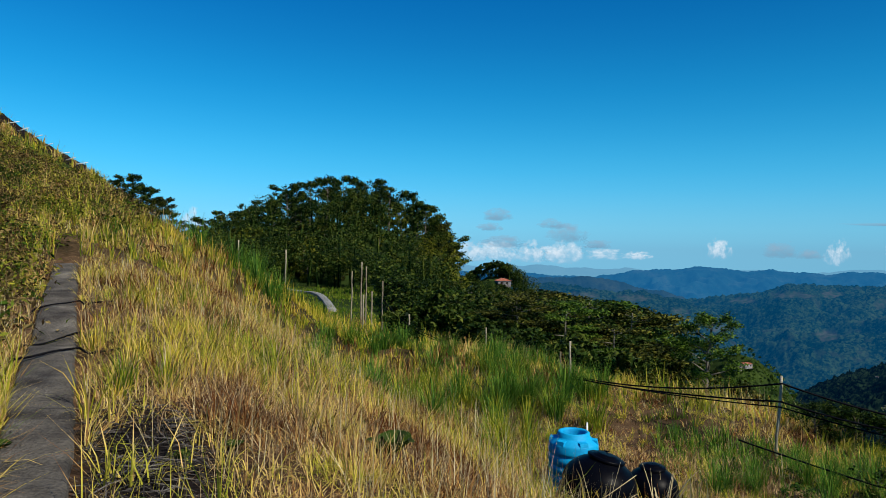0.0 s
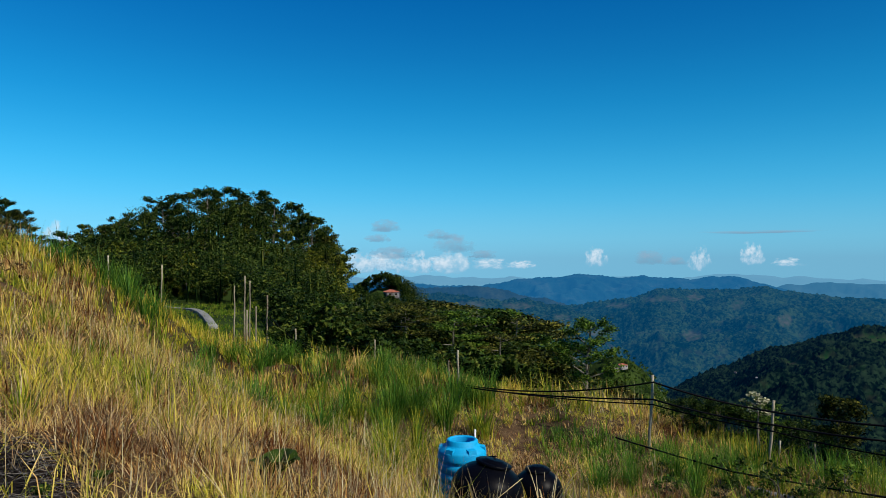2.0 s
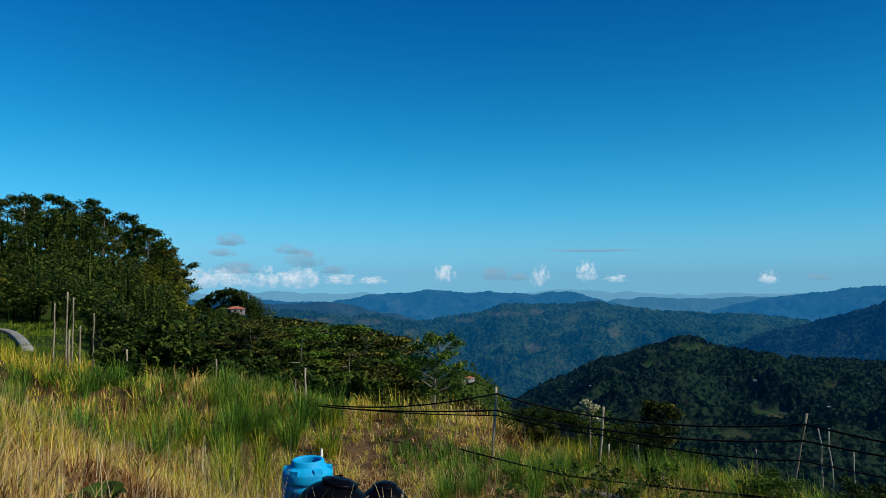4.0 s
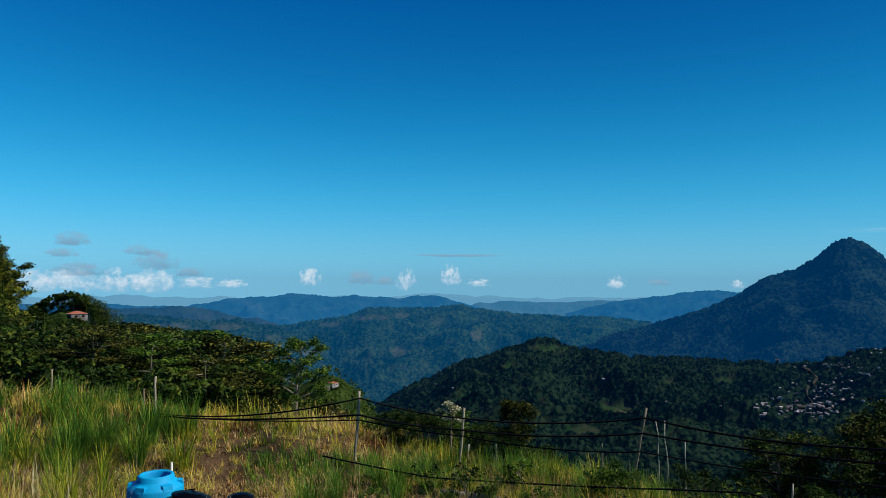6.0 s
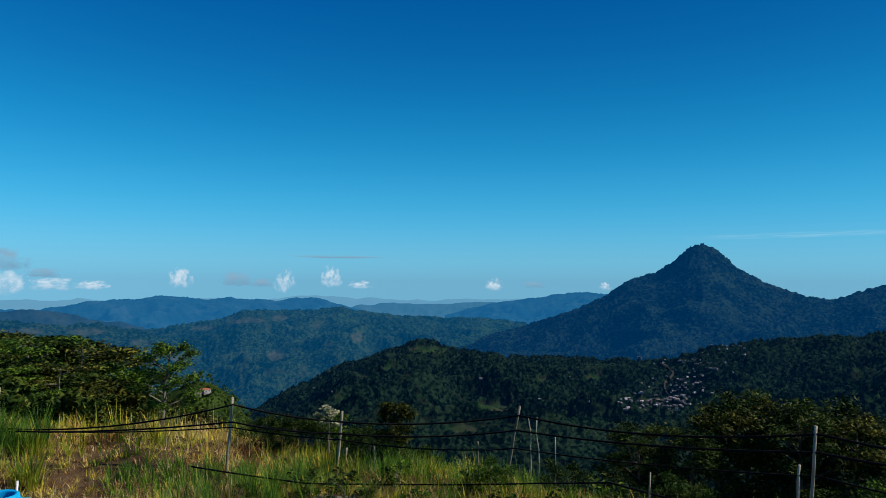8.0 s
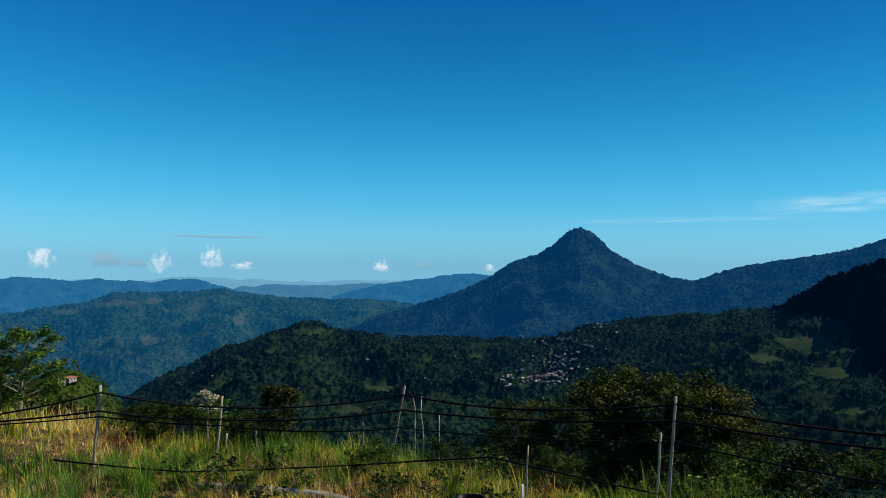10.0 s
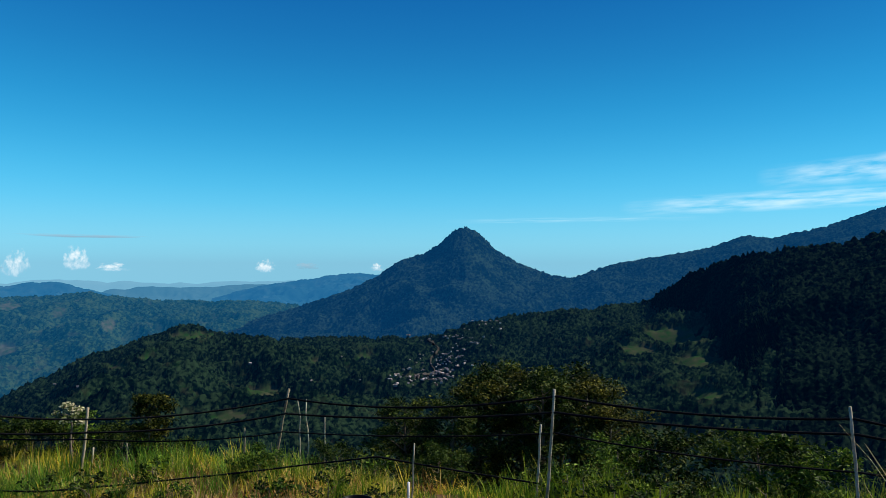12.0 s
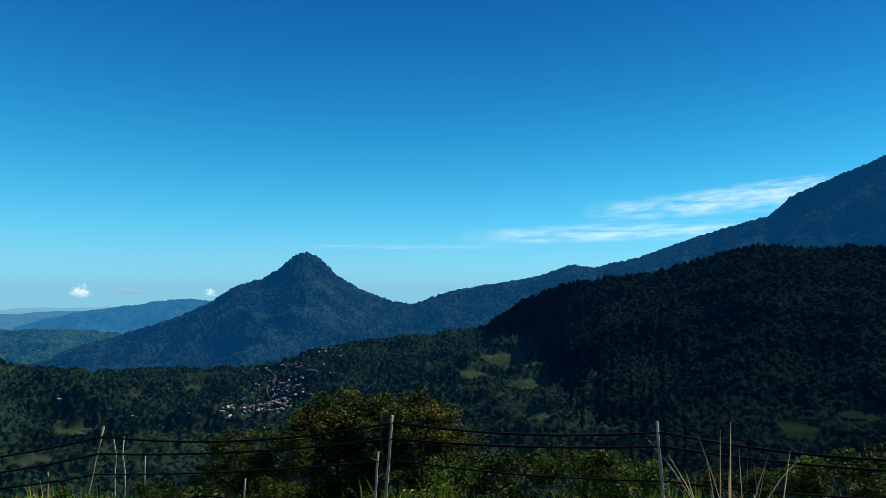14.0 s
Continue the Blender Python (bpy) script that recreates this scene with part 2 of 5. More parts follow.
def forest(name, trees, fields_, scale, glow, crown=7.0):
    """Woods of several greens, with open ground where the slope is cleared."""
    m = surf(name, trees, scale, 1.0, 0.0, scale * 14, spec=0.0, glow=glow)
    m.node_tree.nodes["Math"].inputs[1].default_value = 1.0
    m.node_tree.nodes["Math.001"].inputs[2].default_value = -0.72
    n, l = m.node_tree.nodes, m.node_tree.links
    # each crown has its own green
    cells, own = n.new("ShaderNodeTexVoronoi"), n.new("ShaderNodeMath")
    cells.inputs["Scale"].default_value = 1.0 / crown
    l.new(n["Texture Coordinate"].outputs["Object"], cells.inputs["Vector"])
    parts = n.new("ShaderNodeSeparateColor")
    l.new(cells.outputs["Color"], parts.inputs[0])
    own.operation = "MULTIPLY_ADD"
    own.inputs[1].default_value = 0.55
    l.new(parts.outputs[0], own.inputs[0])
    l.new(n["Math"].outputs[0], own.inputs[2])
    l.new(own.outputs[0], n["Color Ramp"].inputs[0])
    bsdf = n["Principled BSDF"]
    wooded = bsdf.inputs["Base Color"].links[0].from_socket
    att = n.new("ShaderNodeAttribute")
    att.attribute_name = "open"
    tex = n.new("ShaderNodeTexNoise")
    tex.inputs["Scale"].default_value, tex.inputs["Detail"].default_value = scale * 5, 5.0
    l.new(n["Texture Coordinate"].outputs["Object"], tex.inputs["Vector"])
    ramp = n.new("ShaderNodeValToRGB")
    for e, p, c in zip(ramp.color_ramp.elements, (0.35, 0.65), fields_):
        e.position, e.color = p, (*c, 1.0)
    l.new(tex.outputs["Fac"], ramp.inputs[0])
    mix = n.new("ShaderNodeMix")
    mix.data_type = "RGBA"
    l.new(att.outputs["Fac"], mix.inputs[0])
    l.new(wooded, mix.inputs[6])
    l.new(ramp.outputs[0], mix.inputs[7])
    l.new(mix.outputs[2], bsdf.inputs["Base Color"])
    return m


# blue haze before each slope is painted into its emission
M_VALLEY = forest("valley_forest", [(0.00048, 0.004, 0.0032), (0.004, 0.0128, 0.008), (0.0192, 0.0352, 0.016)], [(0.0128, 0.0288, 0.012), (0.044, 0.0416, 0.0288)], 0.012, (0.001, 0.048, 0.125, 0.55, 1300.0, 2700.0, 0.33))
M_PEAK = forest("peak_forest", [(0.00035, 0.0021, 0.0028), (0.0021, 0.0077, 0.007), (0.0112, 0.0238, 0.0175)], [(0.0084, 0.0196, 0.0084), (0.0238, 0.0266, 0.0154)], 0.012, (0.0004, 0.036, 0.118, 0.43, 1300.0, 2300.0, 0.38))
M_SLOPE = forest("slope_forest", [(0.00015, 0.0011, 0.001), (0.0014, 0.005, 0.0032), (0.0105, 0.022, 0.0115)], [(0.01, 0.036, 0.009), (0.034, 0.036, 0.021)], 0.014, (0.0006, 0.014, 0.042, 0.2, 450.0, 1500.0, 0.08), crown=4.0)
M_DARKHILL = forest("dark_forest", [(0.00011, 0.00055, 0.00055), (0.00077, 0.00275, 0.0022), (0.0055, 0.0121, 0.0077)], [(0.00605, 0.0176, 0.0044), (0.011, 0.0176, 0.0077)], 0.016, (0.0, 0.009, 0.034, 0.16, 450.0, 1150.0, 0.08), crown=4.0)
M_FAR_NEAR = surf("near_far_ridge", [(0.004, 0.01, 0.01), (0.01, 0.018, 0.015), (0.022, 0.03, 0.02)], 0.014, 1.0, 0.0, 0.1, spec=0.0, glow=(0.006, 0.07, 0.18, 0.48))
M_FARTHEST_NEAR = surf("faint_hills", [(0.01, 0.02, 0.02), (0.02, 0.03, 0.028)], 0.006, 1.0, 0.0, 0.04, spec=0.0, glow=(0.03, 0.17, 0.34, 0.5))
M_TWIG = surf("charred_twig", [(0.0066, 0.00605, 0.00605), (0.0385, 0.0341, 0.0319), (0.132, 0.121, 0.11)], 4.0, 0.9, 0.2, 30.0, vary="Island", spec=0.1)
M_MAT = surf("flattened_grass", [(0.09, 0.055, 0.026), (0.32, 0.205, 0.1), (0.54, 0.39, 0.2)], 1.2, 0.9, 0.0, 6.0, vary="Island", spec=0.05, through_light=0.15)

# ---- tools for shapes ----


def mesh_of(name, verts, faces, material, smooth=True):
    """A mesh from arrays of places and of quads or triangles."""
    verts, faces = np.asarray(verts, float), np.asarray(faces, int)
    me = bpy.data.meshes.new(name)
    k = faces.shape[1]
    me.vertices.add(len(verts))
    me.vertices.foreach_set("co", verts.ravel())
    me.loops.add(faces.size)
    me.loops.foreach_set("vertex_index", faces.ravel().astype(np.int32))
    me.polygons.add(len(faces))
    me.polygons.foreach_set("loop_start", np.arange(0, faces.size, k, dtype=np.int32))
    me.polygons.foreach_set("use_smooth", np.full(len(faces), smooth))
    me.update(calc_edges=True)
    me.validate()
    me.materials.append(material)
    return me


def thing(name, label, category, group="", kind="", at=(0, 0, 0), turn=0.0):
    ob = tagged(new(name), label, category, group, kind)
    ob.matrix_basis = pose(*at, 0, 0, turn)
    return ob


def part_of(name, me, parent, label=""):
    ob = new(name, me)
    ob.parent = parent
    return tagged(ob, label) if label else ob


def hash2(ix, iy, seed):
    h = (ix.astype(np.int64) * 374761393 + iy.astype(np.int64) * 668265263 + seed * 1442695041) & 0x7FFFFFFF
    h = ((h ^ (h >> 13)) * 1274126177) & 0x7FFFFFFF
    return ((h ^ (h >> 16)) & 0xFFFF) / 65535.0


def vnoise(x, y, seed):
    ix, iy = np.floor(x), np.floor(y)
    fx, fy = x - ix, y - iy
    fx, fy = fx * fx * (3 - 2 * fx), fy * fy * (3 - 2 * fy)
    a, b = hash2(ix, iy, seed), hash2(ix + 1, iy, seed)
    c, d = hash2(ix, iy + 1, seed), hash2(ix + 1, iy + 1, seed)
    return (a * (1 - fx) + b * fx) * (1 - fy) + (c * (1 - fx) + d * fx) * fy


def fbm(x, y, scale, octaves=4, seed=1):
    """Noise about 0, within about 1."""
    x, y = np.asarray(x, float) / scale, np.asarray(y, float) / scale
    out, amp, tot = 0.0, 1.0, 0.0
    for o in range(octaves):
        out = out + amp * (vnoise(x, y, seed + o) * 2 - 1)
        tot += amp
        x, y, amp = x * 2.03 + 5.1, y * 2.03 + 9.7, amp * 0.5
    return out / tot * 1.6


def crowns(x, y, cell, seed):
    """Height from 0 to 1 of round tree tops, one in each cell."""
    gx, gy = x / cell, y / cell
    ix, iy = np.floor(gx), np.floor(gy)
    best = np.zeros_like(gx)
    for ox in (-1, 0, 1):
        for oy in (-1, 0, 1):
            cx, cy = ix + ox, iy + oy
            px, py = cx + 0.15 + 0.7 * hash2(cx, cy, seed), cy + 0.15 + 0.7 * hash2(cx, cy, seed + 1)
            rad = 0.55 + 0.35 * hash2(cx, cy, seed + 2)
            top = 0.35 + 0.65 * hash2(cx, cy, seed + 3)
            q = 1 - ((gx - px) ** 2 + (gy - py) ** 2) / rad ** 2
            best = np.maximum(best, top * np.sqrt(np.clip(q, 0, 1)))
    return best


def step(v, a, b):
    t = np.clip((v - a) / (b - a), 0, 1)
    return t * t * (3 - 2 * t)


def polar(az, r):
    return r * np.sin(np.radians(az)), r * np.cos(np.radians(az))


# ---- the lie of the land ----
UX, UY = -0.479, 0.878     # along the concrete strip
NX, NY = 0.878, 0.479      # down the slope
FLAT = -2.7                # the terrace with the tanks


def land(x, y, rough=True):
    x, y = np.asarray(x, float), np.asarray(y, float)
    s, d = UX * x + UY * y, NX * x + NY * y
    top = 0.1 * np.maximum(s - 4, 0) + 0.05 * np.maximum(s - 18, 0) - 0.02 * np.maximum(-s, 0)
    top = np.minimum(top, 3.4)
    k = step(d, 0.2, 9.0)
    z = top * (1 - k) + (FLAT + 0.02 * np.clip(s - 24, 0, 30)) * k
    # the mound above the strip
    z = z + 6.3 * np.exp(-(((x + 31) / 10.4) ** 2 + ((y - 36) / 16) ** 2))
    z = z + 1.2 * step(-d, 0.5, 8)
    z = z + 1.85 * np.exp(-(((x + 7.5) / 2.6) ** 2 + ((y - 28) / 6.5) ** 2))
    # a low rim along the edge of the bank
    z = z + 0.55 * np.exp(-(((d - 12.2 + 0.5 * np.maximum(s - 21, 0)) / 2.2) ** 2)) * step(s, 12, 17) * (1 - step(s, 27, 32))
    # the bank falls off behind the fence
    edge = 15.5 + 0.55 * np.clip(s - 40, 0, 36) - 0.34 * np.maximum(6 - s, 0)
    e = np.maximum(d - edge, 0)
    z = z - np.minimum(0.58 * e * e / (e + 3), 330)
    # the wooded hill, and the hill with the red roof
    z = z + 7.4 * np.exp(-((np.hypot((x + 12.5), (y - 97)) / 17) ** 4))
    z = z + 2.0 * np.exp(-((np.hypot((x + 33), (y - 96)) / 14) ** 2))
    z = z + 74.0 * np.exp(-((np.hypot((x - 26), (y - 307)) / 30) ** 2))
    z = z + 84.5 * np.exp(-((np.hypot((x - 128), (y - 278)) / 44) ** 2))
    r = np.hypot(x, y)
    if rough:
        z = z + 0.09 * fbm(x, y, 1.7, 3, 3) * step(r, 1.5, 4) + 0.25 * fbm(x, y, 7.0, 2, 9) * step(r, 4, 12)
    return z


def charred(x, y):
    """A burnt spot beside the path."""
    s, d = UX * x + UY * y, NX * x + NY * y
    return np.exp(-(((d - 0.5) / 0.5) ** 4 + ((s - 5.1) / 1.4) ** 4))


def ground_z(x, y):
    return float(land(np.array([x]), np.array([y]))[0])


def spot(az, r, sink=0.0):
    x, y = polar(az, r)
    return (float(x), float(y), ground_z(x, y) - sink)


def tube(points, radii, n=6):
    """Places and quads of a tube along points."""
    p, radii = np.asarray(points, float), np.asarray(radii, float)
    t = np.gradient(p, axis=0)
    t = t / (np.linalg.norm(t, axis=1)[:, None] + 1e-9)
    ref = np.where(np.abs(t[:, 2:3]) > 0.9, np.array([[1.0, 0, 0]]), np.array([[0, 0, 1.0]]))
    a = np.cross(t, ref)
    a = a / (np.linalg.norm(a, axis=1)[:, None] + 1e-9)
    b = np.cross(t, a)
    ang = np.arange(n) * 2 * np.pi / n
    v = p[:, None] + radii[:, None, None] * (a[:, None] * np.cos(ang)[None, :, None] + b[:, None] * np.sin(ang)[None, :, None])
    m = len(p)
    i, j = np.meshgrid(np.arange(m - 1), np.arange(n), indexing="ij")
    f = np.stack([i * n + j, i * n + (j + 1) % n, (i + 1) * n + (j + 1) % n, (i + 1) * n + j], -1).reshape(-1, 4)
    v = v.reshape(-1, 3)
    # close the ends with quads drawn to the middle
    c0, c1 = len(v), len(v) + 1
    v = np.vstack([v, p[:1], p[-1:]])
    caps = []
    for q in range(0, n, 2):
        caps.append((c0, (q + 2) % n, q + 1, q))
        caps.append((c1, (m - 1) * n + q, (m - 1) * n + q + 1, (m - 1) * n + (q + 2) % n))
    return v, np.vstack([f, np.array(caps)])


def joined(pieces):
    """One set of places and faces; quads are halved where triangles come with them."""
    vs, fs, off = [], [], 0
    halve = min(f.shape[1] for _, f in pieces) == 3
    for v, f in pieces:
        if halve and f.shape[1] == 4:
            f = np.vstack([f[:, [0, 1, 2]], f[:, [0, 2, 3]]])
        vs.append(v)
        fs.append(f + off)
        off += len(v)
    return np.vstack(vs), np.vstack(fs)


def lathe(profile, n=40, axis_tilt=None):
    """Places and quads of a turned form; profile: radius and height from the foot up."""
    pr = np.asarray(profile, float)
    ang = np.arange(n) * 2 * np.pi / n
    v = np.stack([pr[:, 0:1] * np.cos(ang), pr[:, 0:1] * np.sin(ang), np.repeat(pr[:, 1:2], n, 1)], -1).reshape(-1, 3)
    i, j = np.meshgrid(np.arange(len(pr) - 1), np.arange(n), indexing="ij")
    f = np.stack([i * n + j, i * n + (j + 1) % n, (i + 1) * n + (j + 1) % n, (i + 1) * n + j], -1).reshape(-1, 4)
    return v, f


def box(cx, cy, cz, sx, sy, sz):
    v = np.array([(cx + a * sx / 2, cy + b * sy / 2, cz + c * sz / 2) for a in (-1, 1) for b in (-1, 1) for c in (-1, 1)])
    f = np.array([(0, 1, 3, 2), (4, 6, 7, 5), (0, 4, 5, 1), (2, 3, 7, 6), (0, 2, 6, 4), (1, 5, 7, 3)])
    return v, f


def blades(x, y, z, height, width, heading, lean, curl, segs=3):
    """Bent leaves of grass that stand at x, y, z: arrays of one length."""
    n = len(x)
    t = np.linspace(0, 1, segs + 1)[None, :]
    ang = lean[:, None] + curl[:, None] * t
    st = height[:, None] / segs
    out = np.concatenate([np.zeros((n, 1)), np.cumsum(np.sin(ang[:, :-1]) * st, 1)], 1)
    up = np.concatenate([np.zeros((n, 1)), np.cumsum(np.cos(ang[:, :-1]) * st, 1)], 1)
    wid = width[:, None] * (1 - 0.93 * t ** 1.6) * 0.5
    ch, sh = np.cos(heading)[:, None], np.sin(heading)[:, None]
    cx, cy, cz = x[:, None] + ch * out, y[:, None] + sh * out, z[:, None] + up
    left = np.stack([cx - sh * wid, cy + ch * wid, cz], -1)
    right = np.stack([cx + sh * wid, cy - ch * wid, cz], -1)
    v = np.stack([left, right], 2).reshape(-1, 3)
    base = (np.arange(n) * 2 * (segs + 1))[:, None] + (np.arange(segs) * 2)[None, :]
    f = np.stack([base, base + 1, base + 3, base + 2], -1).reshape(-1, 4)
    return v, f


def leaves(centres, size, gen, flat=0.5, aspect=0.5, plain=False):
    """Small pointed leaves, or sprays of them, at the centres."""
    n = len(centres)
    d = gen.normal(size=(n, 3))
    d[:, 2] *= 1 - flat
    d /= np.linalg.norm(d, axis=1)[:, None]
    up = gen.normal(size=(n, 3)) * 0.6 + np.array([0, 0, 1.0])
    side = np.cross(d, up)
    side /= np.linalg.norm(side, axis=1)[:, None] + 1e-9
    s = (size * gen.uniform(0.6, 1.4, n))[:, None]
    a, b = centres - d * s * 0.5, centres + d * s * 0.5
    mid = centres + np.cross(side, d) * s * 0.12
    if plain:
        v = np.stack([a, mid + side * s * aspect * 0.8, b], 1).reshape(-1, 3)
        return v, np.arange(n * 3).reshape(-1, 3)
    v = np.stack([a, mid + side * s * aspect * 0.5, b, mid - side * s * aspect * 0.5], 1).reshape(-1, 3)
    f = np.arange(n * 4).reshape(-1, 4)
    return v, f

# ---- ground and distance ----
def ground_sheet():
    radii = np.concatenate([np.linspace(0.0, 30, 100)[1:], 30 * (4900 / 30) ** (np.linspace(0, 1, 90)[1:])])
    az = np.linspace(0, 2 * np.pi, 361)[:-1]
    rr, aa = np.meshgrid(radii, az, indexing="ij")
    x, y = rr * np.sin(aa), rr * np.cos(aa)
    z = land(x, y)
    z = np.maximum(z, -340.0) + 18 * fbm(x, y, 160, 4, 21) * step(rr, 480, 900) * (1 - step(rr, 2600, 3400))
    n = len(az)
    v = np.stack([x, y, z], -1).reshape(-1, 3)
    i, j = np.meshgrid(np.arange(len(radii) - 1), np.arange(n), indexing="ij")
    f = np.stack([i * n + j, (i + 1) * n + j, (i + 1) * n + (j + 1) % n, i * n + (j + 1) % n], -1).reshape(-1, 4)
    c = len(v)
    v = np.vstack([v, [[0, 0, ground_z(0, 0)]]])
    cap = np.array([(c, j, j + 1, (j + 2) % n) for j in range(0, n, 2)])
    me = mesh_of("ground", v, np.vstack([f, cap]), M_SOIL)
    me.attributes.new("burnt", "FLOAT", "POINT").data.foreach_set("value", charred(v[:, 0], v[:, 1]).astype(np.float32))
    return tagged(new("ground", me), "dry brown soil of a steep grassy hillside", "ground", kind="structure")


ground_sheet()


SLOPES = {}


def on_slope(seed, az, el):
    """The place on a mountain side that is seen at that azimuth and height."""
    a, ev, x, y, z = SLOPES[seed]
    i = int(np.argmin(np.abs(a - az)))
    j = int(np.argmax(ev[i, 1:] >= el)) + 1
    return float(x[i, j]), float(y[i, j]), float(z[i, j])


def ridge(label, crest, r_top, r_foot, foot_el, material, seed, cell=0.0, tall=0.0, gully=0.25, step_az=0.1, rows=90, rough=0.06, bulge=1.0, category="mountain", clearing=0.0, fields=(), on=0):
    """A mountain side that faces the eye: crest gives azimuth and height in degrees along the skyline."""
    c = np.array(crest, float)
    near_top = np.array(r_top) if isinstance(r_top, tuple) else None
    az = np.arange(c[0, 0], c[-1, 0] + 1e-6, step_az)
    el = np.interp(az, c[:, 0], c[:, 1])
    ker = np.hanning(max(3, int(0.9 / step_az) | 1))
    pad = len(ker) // 2
    el = np.convolve(np.pad(el, pad, mode="edge"), ker / ker.sum(), mode="valid")
    el = el + rough * fbm(az, az * 0, 1.3, 5, seed)
    if isinstance(r_foot, tuple):
        ft = np.array(r_foot)
        foot_el = np.interp(az, ft[:, 0], ft[:, 2])[:, None]
        r_foot = np.interp(az, ft[:, 0], ft[:, 1])[:, None]
        wide = 350.0
    else:
        wide = (r_top - r_foot) * 0.5
    if near_top is not None:
        r_top = np.interp(az, near_top[:, 0], near_top[:, 1])[:, None]
    t = np.concatenate([np.linspace(0, 1, rows), 1 + np.linspace(0.02, 0.3, 8)])
    aa, tt = np.meshgrid(az, t, indexing="ij")
    ee = np.repeat(el[:, None], len(t), 1)
    r = r_foot + (r_top - r_foot) * tt
    zt = EYE + r_top * np.tan(np.radians(ee))
    zf = EYE + r_foot * np.tan(np.radians(foot_el))
    if on:
        # its foot stands on another slope
        oa, _, ox, oy, oz = SLOPES[on]
        orad = np.hypot(ox, oy)
        zf = np.array([np.interp(q, orad[k], oz[k]) for q, k in zip(np.ravel(r_foot), np.clip(np.searchsorted(oa, az), 0, len(oa) - 1))])[:, None] - 4
    u = np.clip(tt, 0, 1)
    z = zf + (zt - zf) * u ** bulge
    x, y = polar(aa, r)
    g = 1 - np.abs(fbm(x + 0.3 * y, y, wide, 4, seed + 5))
    env = np.sin(np.pi * np.clip(u, 0, 1)) ** 0.8
    g2 = 1 - np.abs(fbm(x, y + 0.3 * x, wide * 0.3, 3, seed + 7))
    z = z + ((g - 0.75) + 0.42 * (g2 - 0.75)) * gully * wide * env - np.maximum(tt - 1, 0) * (r_top - r_foot) * 0.6
    wild = np.ones_like(z)
    if cell:
        ev = np.degrees(np.arctan2(z - EYE, r))
        wild = 1 - clearing * step(fbm(x, y, cell * 3, 5, seed + 40), 0.5, 0.72)
        for fa, fe, fw, fh in fields:
            q = ((aa - fa) / fw) ** 2 + ((ev - fe) / fh) ** 2 + 0.5 * fbm(x, y, cell * 3, 3, seed + 60)
            wild = np.minimum(wild, step(q, 0.5, 1.2))
        z = z + wild * tall * np.clip(r / 1000, 0.5, 1.2) * (0.6 * crowns(x, y, cell, seed + 11) + 0.3 * crowns(x + 0.4 * y, y, cell * 1.9, seed + 12) * crowns(x, y, cell * 0.6, seed + 15) + 0.3 * fbm(x, y, cell * 0.35, 2, seed + 3)) * (1 - step(tt, 1.1, 1.2))
    if not on:
        z[:, 0] = np.minimum(z[:, 0], land(x[:, 0], y[:, 0], False) - 5)
    m = len(t)
    v = np.stack([x, y, z], -1).reshape(-1, 3)
    i, j = np.meshgrid(np.arange(len(az) - 1), np.arange(m - 1), indexing="ij")
    f = np.stack([i * m + j, (i + 1) * m + j, (i + 1) * m + j + 1, i * m + j + 1], -1).reshape(-1, 4)
    # relief mesh; the haze over it comes from the material's emission
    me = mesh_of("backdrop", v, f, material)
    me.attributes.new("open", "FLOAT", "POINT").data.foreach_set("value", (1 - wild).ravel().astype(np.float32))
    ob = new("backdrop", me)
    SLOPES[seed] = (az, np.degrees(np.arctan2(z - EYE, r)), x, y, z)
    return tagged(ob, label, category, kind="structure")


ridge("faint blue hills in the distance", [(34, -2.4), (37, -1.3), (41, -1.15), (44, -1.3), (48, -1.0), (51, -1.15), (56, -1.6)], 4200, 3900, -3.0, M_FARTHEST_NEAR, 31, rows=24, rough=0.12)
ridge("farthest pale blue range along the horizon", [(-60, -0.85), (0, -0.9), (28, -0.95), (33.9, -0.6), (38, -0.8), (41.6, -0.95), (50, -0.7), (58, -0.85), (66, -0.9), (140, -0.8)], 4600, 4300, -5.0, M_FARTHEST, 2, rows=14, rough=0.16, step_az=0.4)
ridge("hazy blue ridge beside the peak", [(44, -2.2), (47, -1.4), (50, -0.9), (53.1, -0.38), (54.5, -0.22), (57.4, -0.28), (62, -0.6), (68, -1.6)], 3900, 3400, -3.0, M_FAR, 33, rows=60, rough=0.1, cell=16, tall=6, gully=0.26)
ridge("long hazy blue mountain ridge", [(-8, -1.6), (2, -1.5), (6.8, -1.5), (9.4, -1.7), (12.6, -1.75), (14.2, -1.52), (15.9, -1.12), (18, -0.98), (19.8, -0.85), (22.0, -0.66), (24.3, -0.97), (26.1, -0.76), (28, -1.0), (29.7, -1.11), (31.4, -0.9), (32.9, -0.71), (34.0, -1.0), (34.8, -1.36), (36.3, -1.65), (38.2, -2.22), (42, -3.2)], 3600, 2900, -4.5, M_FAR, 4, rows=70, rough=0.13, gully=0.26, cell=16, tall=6)
